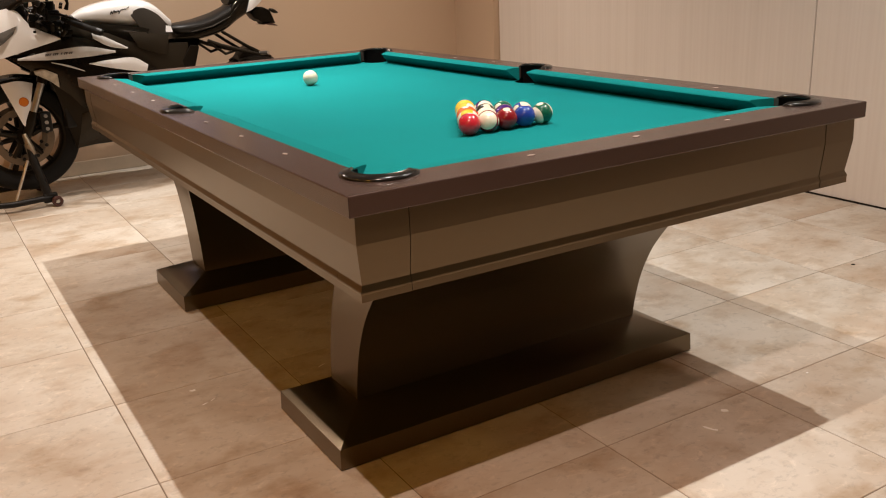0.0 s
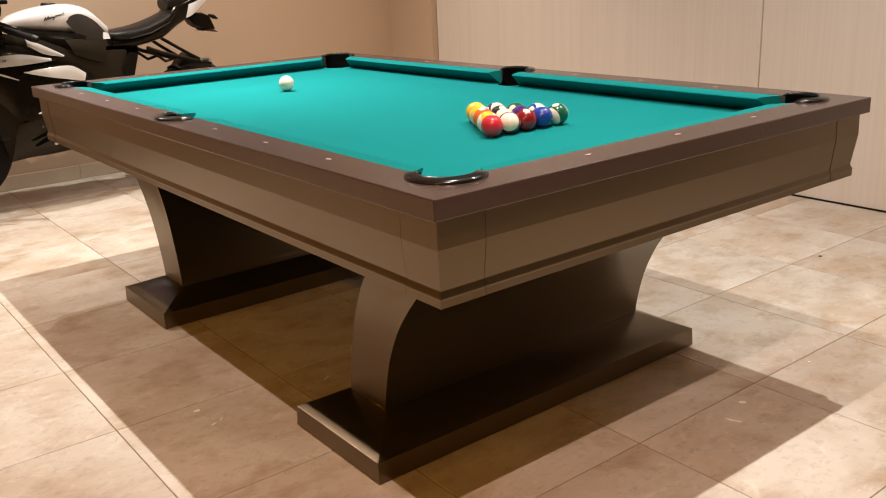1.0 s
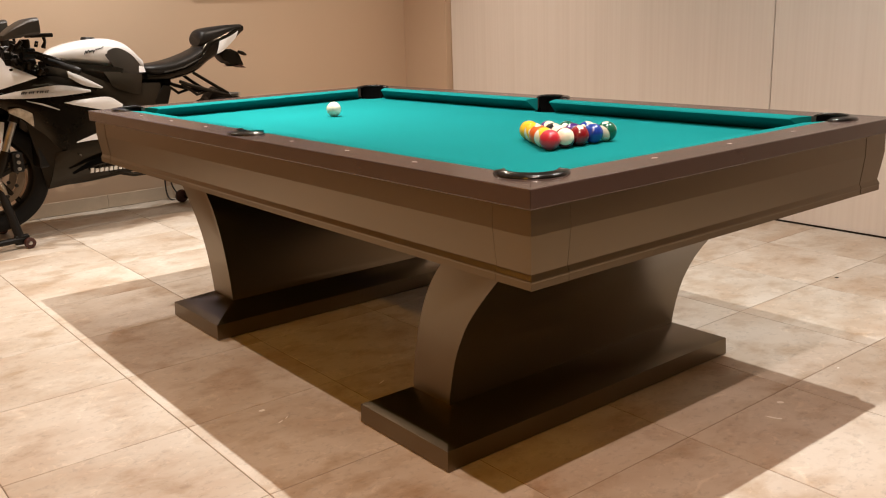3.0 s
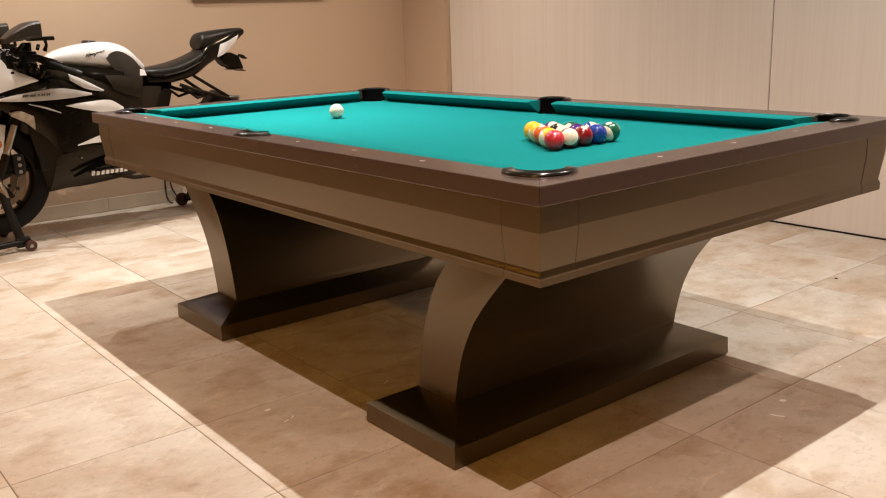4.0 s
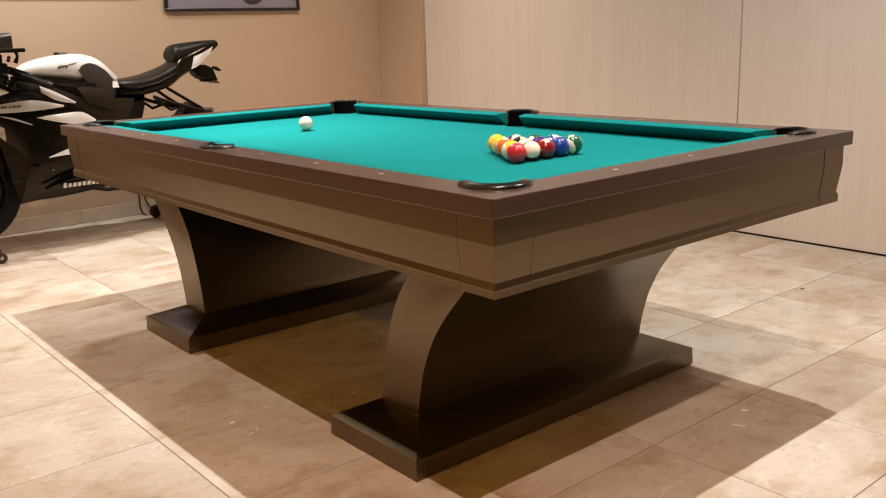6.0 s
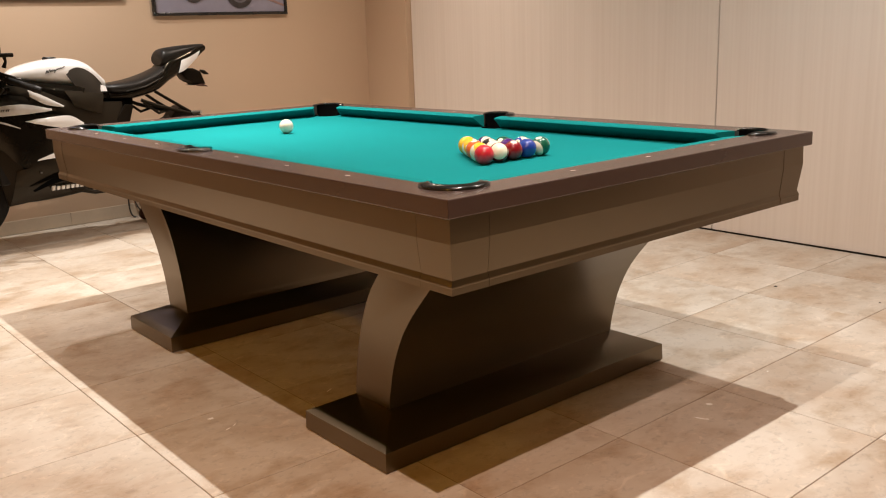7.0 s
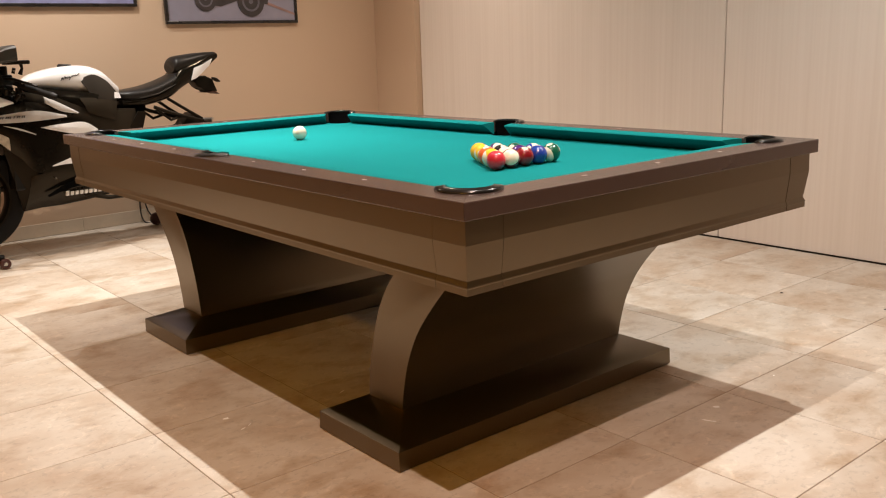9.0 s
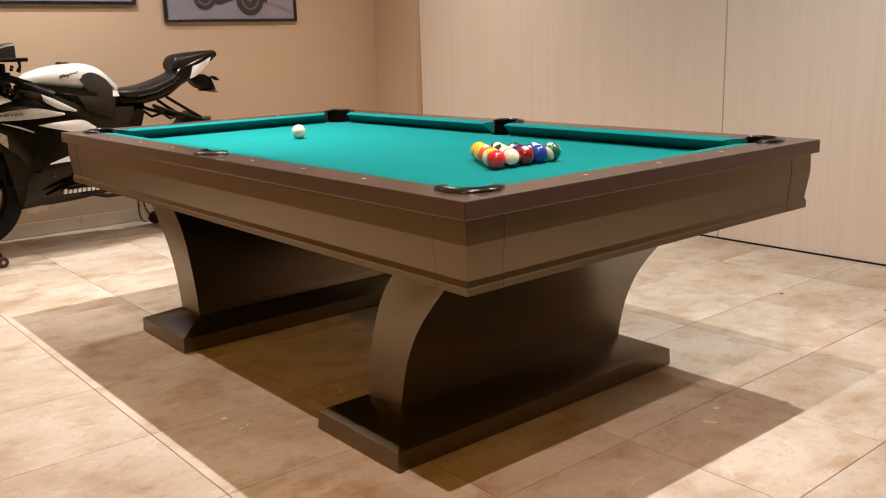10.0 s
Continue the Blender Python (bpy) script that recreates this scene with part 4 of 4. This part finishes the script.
    part("front_indicator", skin([(-0.730, 0.205, 0.728), (-0.68, 0.212, 0.732), (-0.618, 0.216, 0.700)], [(-0.725, 0.205, 0.708), (-0.665, 0.212, 0.672), (-0.618, 0.214, 0.630)], 0.02, 0.006, s, 10, 4), CLEAR_PALE, bike, "clear front indicator lens", smooth=True)
    part("windscreen_half", skin([(-1.05, 0.01, 1.085), (-0.90, 0.05, 1.145), (-0.745, 0.105, 1.165)], [(-1.11, 0.02, 0.915), (-0.93, 0.125, 1.000), (-0.745, 0.185, 1.058)], 0.004, 0.015, s, 12, 6), SCREEN, bike, "dark smoked windscreen", smooth=True)

# controls and mirrors
for s in (-1, 1):
    mir = part("mirror", body_loft([(-0.730, 1.085, 0.012, 0.05), (-0.69, 1.105, 0.026, 0.07), (-0.62, 1.130, 0.040, 0.085), (-0.560, 1.138, 0.044, 0.085)], 20, 5.0, 3), BIKE_GREY, bike, smooth=True, angle=30)
    mir.matrix_basis = pose(0.0, s * 0.26, 0)
    part("mirror_stalk", tube([(-0.80, s * 0.17, 1.04), (-0.74, s * 0.22, 1.08), (-0.67, s * 0.27, 1.105)], [0.02, 0.014, 0.012], 8), BIKE_SATIN, bike, smooth=True)
    part("grip", tube([(-0.545, s * 0.20, 0.985), (-0.52, s * 0.22, 0.970), (-0.50, s * 0.235, 0.960), (-0.43, s * 0.293, 0.925), (-0.405, s * 0.315, 0.912)], [0.014, 0.014, 0.019, 0.017, 0.021], 14), TYRE, bike, smooth=True)
    part("bar_end", tube([(-0.405, s * 0.315, 0.912), (-0.385, s * 0.332, 0.902)], [0.02, 0.017], 12), STEEL_BLACK, bike)
    part("bracket_stem", tube([(-0.525, s * 0.24, 1.03), (-0.515, s * 0.25, 1.06), (-0.52, s * 0.25, 1.09)], [0.012, 0.007, 0.010], 8), BIKE_SATIN, bike, smooth=True)
    part("lever", tube([(-0.60, s * 0.19, 1.01), (-0.56, s * 0.24, 1.005), (-0.47, s * 0.32, 0.965)], [0.009, 0.008, 0.006], 8), STEEL_BLACK, bike, smooth=True)
    part("reservoir", lathe([(0.0001, 0.02), (0.022, 0.02), (0.024, 0.015), (0.022, -0.03), (0.0001, -0.03)], pose(-0.59, s * 0.17, 1.055), 16), BIKE_SATIN, bike, smooth=True)
    part("lever_perch", box((-0.62, min(s * 0.14, s * 0.20), 0.975), (-0.55, max(s * 0.14, s * 0.20), 1.03), 0.01), STEEL_BLACK, bike)
    part("mirror_foot", box((-0.60, min(s * 0.20, s * 0.30), 1.082), (-0.485, max(s * 0.20, s * 0.30), 1.103), 0.006), BIKE_SATIN, bike)
for s in (-1, 1):
    bm, bright = bmesh.new(), bmesh.new()
    for k in range(40):
        x, y, z = random.uniform(-0.70, -0.50), random.uniform(0.08, 0.24), random.uniform(0.90, 1.055)
        w = random.uniform(0.006, 0.018)
        if k % 3:
            box((x - w, s * y - w, z - w), (x + w, s * y + w, z + w * random.uniform(0.5, 1.4)), 0.003, bm, 1)
        else:
            tube([(x, s * y, z - w), (x + random.uniform(-0.03, 0.03), s * (y + 0.01), z + w)], w * 0.7, 8, bm)
        if k % 4 == 0:
            tube([(x, s * (y + w), z), (x, s * (y + w + 0.006), z)], 0.0045, 8, bright)
    tagged(part("switchgear", bm, BIKE_SATIN, bike, "dark cluster of levers, switches and hoses"), kind="stuff")
    tagged(part("switchgear_bolts", bright, BRASS, bike), kind="stuff")
part("steering_yoke", box((-0.62, -0.12, 0.945), (-0.53, 0.12, 0.975), 0.01), STEEL_BLACK, bike)
part("instrument_panel", box((-0.76, -0.10, 1.00), (-0.70, 0.10, 1.07), 0.012), BIKE_SATIN, bike)
for k in range(7):
    y = -0.15 + 0.05 * k
    part("control_cable", tube(smooth_line([(-0.58, y, 0.97), (-0.66 - 0.01 * (k % 3), y * 0.9, 1.03 + 0.012 * (k % 2)), (-0.70, y * 0.7, 0.95), (-0.66, y * 0.5, 0.86)], 12), 0.0055, 6), CABLE, bike, smooth=True)
part("inner_cowl", body_loft([(-0.80, 0.90, 0.06, 0.14), (-0.70, 0.89, 0.08, 0.17), (-0.60, 0.88, 0.07, 0.17), (-0.50, 0.86, 0.05, 0.14)], 16, 3.0), LEATHER, bike, smooth=True)

# seat and tail
seat = part("rider_seat", body_loft([(0.055, 0.885, 0.020, 0.07), (0.12, 0.875, 0.034, 0.12), (0.24, 0.885, 0.040, 0.13), (0.36, 0.918, 0.040, 0.11), (0.47, 0.968, 0.035, 0.09)], 20, 2.6), VINYL, bike, "black vinyl rider seat", smooth=True)
part("tail_body", body_loft([(0.08, 0.835, 0.030, 0.10), (0.22, 0.842, 0.036, 0.12), (0.38, 0.885, 0.045, 0.11), (0.48, 0.965, 0.070, 0.10), (0.58, 1.010, 0.062, 0.088), (0.67, 1.055, 0.044, 0.07), (0.758, 1.090, 0.018, 0.04)], 20, 2.8), BIKE_BLACK, bike, smooth=True)
part("pillion_pad", body_loft([(0.440, 1.030, 0.034, 0.07), (0.465, 1.040, 0.052, 0.085), (0.54, 1.058, 0.046, 0.085), (0.64, 1.084, 0.028, 0.075), (0.745, 1.103, 0.012, 0.045)], 20, 2.4), VINYL, bike, "black vinyl tail pad", smooth=True)
for s in (-1, 1):
    part("tail_flash", skin([(0.560, 0.094, 1.020), (0.62, 0.093, 1.040), (0.705, 0.066, 1.074)], [(0.530, 0.102, 0.945), (0.58, 0.099, 0.965), (0.675, 0.076, 1.030)], 0.005, 0.003, s, 10, 4), BIKE_WHITE, bike, "white and silver tail flash", smooth=True)
    part("tail_trim", tube([(0.17, s * 0.128, 0.858), (0.30, s * 0.124, 0.880), (0.42, s * 0.112, 0.928)], [0.003, 0.004, 0.002], 6), BIKE_GREY, bike)
plate = part("plate_holder", prism([(0.577, 0.935), (0.60, 0.965), (0.657, 0.968), (0.706, 0.945), (0.736, 0.865), (0.655, 0.868), (0.641, 0.890), (0.60, 0.900)], lambda u, v, w: (u, w, v), -0.05, 0.05, 0.010), BIKE_SATIN, bike, smooth=True, angle=50)
part("plate_edge", prism([(0.648, 0.862), (0.690, 0.866), (0.738, 0.849), (0.738, 0.853), (0.70, 0.871)], lambda u, v, w: (u, w, v), -0.062, 0.062), WHEEL_RED, plate, "dull brown plate edge")
for s in (-1, 1):
    part("rear_indicator", body_loft([(0.69, 0.950, 0.008, 0.014), (0.715, 0.940, 0.013, 0.018), (0.738, 0.930, 0.006, 0.012)], 10, 2.2), BIKE_SATIN, bike, smooth=True).matrix_basis = pose(0, s * 0.075, 0)

part("side_stand", tube([(-0.22, -0.13, 0.335), (-0.10, -0.16, 0.300), (0.10, -0.17, 0.295)], [0.014, 0.012, 0.010], 8), BIKE_SATIN, bike, smooth=True)
# Belly closed by an added body, so that no light leaks below.
part("belly_pan", body_loft([(-0.54, 0.300, 0.020, 0.09), (-0.35, 0.305, 0.025, 0.115), (-0.10, 0.325, 0.025, 0.11), (0.06, 0.35, 0.02, 0.09)], 14, 4.0), BIKE_SATIN, bike, smooth=True)

# ---- paddock stand under the fork ----
stand = thing("paddock_stand", BIKE, "black steel paddock stand with orange-red castors under the front fork", "motorcycle stand")
for s in (-1, 1):
    part("upright", tube([(-0.812, s * 0.150, 0.345), (-0.806, s * 0.165, 0.26), (-0.770, s * 0.205, 0.06)], [0.016, 0.022, 0.024], 10), STEEL_BLACK, stand, smooth=True)
    part("lift_pin", tube([(-0.822, s * 0.128, 0.395), (-0.808, s * 0.155, 0.325), (-0.798, s * 0.165, 0.285)], [0.012, 0.020, 0.014], 10), BRASS, stand, "worn brass-toned lift hook", smooth=True)
    part("base_bar", tube([(-0.755, s * 0.210, 0.050), (-0.95, s * 0.225, 0.045), (-1.22, s * 0.13, 0.045)], 0.017, 10), STEEL_BLACK, stand, smooth=True)
    part("brace", tube([(-0.835, s * 0.170, 0.26), (-0.885, s * 0.19, 0.16), (-0.935, s * 0.215, 0.062)], 0.008, 8), ALU, stand)
    part("castor_fork", box((-0.80, min(s * 0.195, s * 0.225), 0.022), (-0.725, max(s * 0.195, s * 0.225), 0.075), 0.008), STEEL_BLACK, stand)
    castor = part("castor", lathe([(0.012, -0.013), (0.025, -0.013), (0.029, -0.008), (0.029, 0.008), (0.025, 0.013), (0.012, 0.013)], pose(-0.735, s * 0.243, 0.0295, 90, 0, 0), 24, closed=True), WHEEL_RED, stand, "orange-red plastic castor", smooth=True)
    part("axle", tube([(-0.735, s * 0.225, 0.0295), (-0.735, s * 0.258, 0.0295)], 0.009, 12), ALU, castor)
part("cross_bar", tube([(-1.22, -0.13, 0.045), (-1.22, 0.13, 0.045)], 0.017, 10), STEEL_BLACK, stand)
rear_stand = thing("paddock_stand", BIKE, "black steel paddock stand under the rear wheel axle", "motorcycle stand")
for s in (-1, 1):
    part("upright", tube([(0.555, s * 0.165, 0.355), (0.50, s * 0.22, 0.20), (0.41, s * 0.262, 0.05)], 0.018, 10), STEEL_BLACK, rear_stand, smooth=True)
    part("base_bar", tube([(0.40, s * 0.262, 0.045), (0.75, s * 0.22, 0.040), (1.02, s * 0.10, 0.035)], 0.016, 10), STEEL_BLACK, rear_stand, smooth=True)
    part("castor", lathe([(0.001, -0.013), (0.036, -0.013), (0.042, -0.007), (0.042, 0.007), (0.036, 0.013), (0.001, 0.013)], pose(0.385, s * 0.290, 0.042, 90, 0, 0), 20), WHEEL_RED, rear_stand, "dark red plastic castor", smooth=True)
part("cross_bar", tube([(1.02, -0.10, 0.035), (1.02, 0.10, 0.035)], 0.016, 10), STEEL_BLACK, rear_stand)

# ---- cable and floor spots ----
cable = part("power_cable", tube(smooth_line([(0.345, Y1 - 0.002, 0.30), (0.335, Y1 - 0.02, 0.18), (0.33, Y1 - 0.03, 0.06), (0.34, Y1 - 0.07, 0.006), (0.40, Y1 - 0.08, 0.006), (0.375, Y1 - 0.03, 0.09), (0.36, Y1 - 0.02, 0.22), (0.36, Y1 - 0.002, 0.32)], 44), 0.005, 8), CABLE, smooth=True)
tagged(cable, "thin dark cable hanging down the beige wall to the floor", "cable")


def floor_spot(x, y, w, d, turn, mat=SCUFF, label="small pale paint spot on the floor tiles"):
    n = 10
    pts = []
    for k in range(n):
        a = 2 * math.pi * k / n
        j = 0.75 + 0.35 * noise.noise((x * 9 + k, y * 9, 1.3))
        pts.append((w * j * math.cos(a), d * j * math.sin(a)))
    ob = part("floor_spot", prism(pts, lambda u, v, w_: (u, v, w_), 0.0, 0.0008), mat)
    ob.matrix_basis = pose(x, y, 0.0, 0, 0, turn)
    tagged(ob, label, "floor spot", "spots on the floor")


for x, y, w, d, a in ((0.380, -1.166, 0.014, 0.010, -35), (0.285, -1.224, 0.009, 0.005, -65), (0.276, -1.206, 0.026, 0.005, -70), (-0.765, -0.178, 0.012, 0.008, 0), (-0.762, -0.284, 0.013, 0.003, 20), (-0.735, -0.272, 0.012, 0.002, 35), (-0.380, -0.247, 0.020, 0.003, 25), (0.741, -1.150, 0.006, 0.004, 0)):
    floor_spot(x, y, w, d, a)
floor_spot(1.657, -0.655, 0.011, 0.009, 0, LEATHER, "small dark speck on the floor tiles")
floor_spot(1.716, -1.076, 0.008, 0.006, 0, LEATHER, "small dark speck on the floor tiles")

# ---- floor tiles ----
TILE_P, TILE_X, TILE_Y = 0.494, 0.010, -1.122
bm = box((-TILE_P / 2 + 0.0014, -TILE_P / 2 + 0.0014, -0.010), (TILE_P / 2 - 0.0014, TILE_P / 2 - 0.0014, 0.0), 0.0012, seg=1)
first = part("tile", bm, TILE, FLOOR)
spots = [(TILE_X + (i + 0.5) * TILE_P, TILE_Y + (j + 0.5) * TILE_P) for i in range(-10, 5) for j in range(-10, 9)]
first.matrix_basis = pose(*spots[0], 0)
for x, y in spots[1:]:
    ob = new("tile", first.data)
    ob.parent = FLOOR
    ob.matrix_basis = pose(x, y, 0)
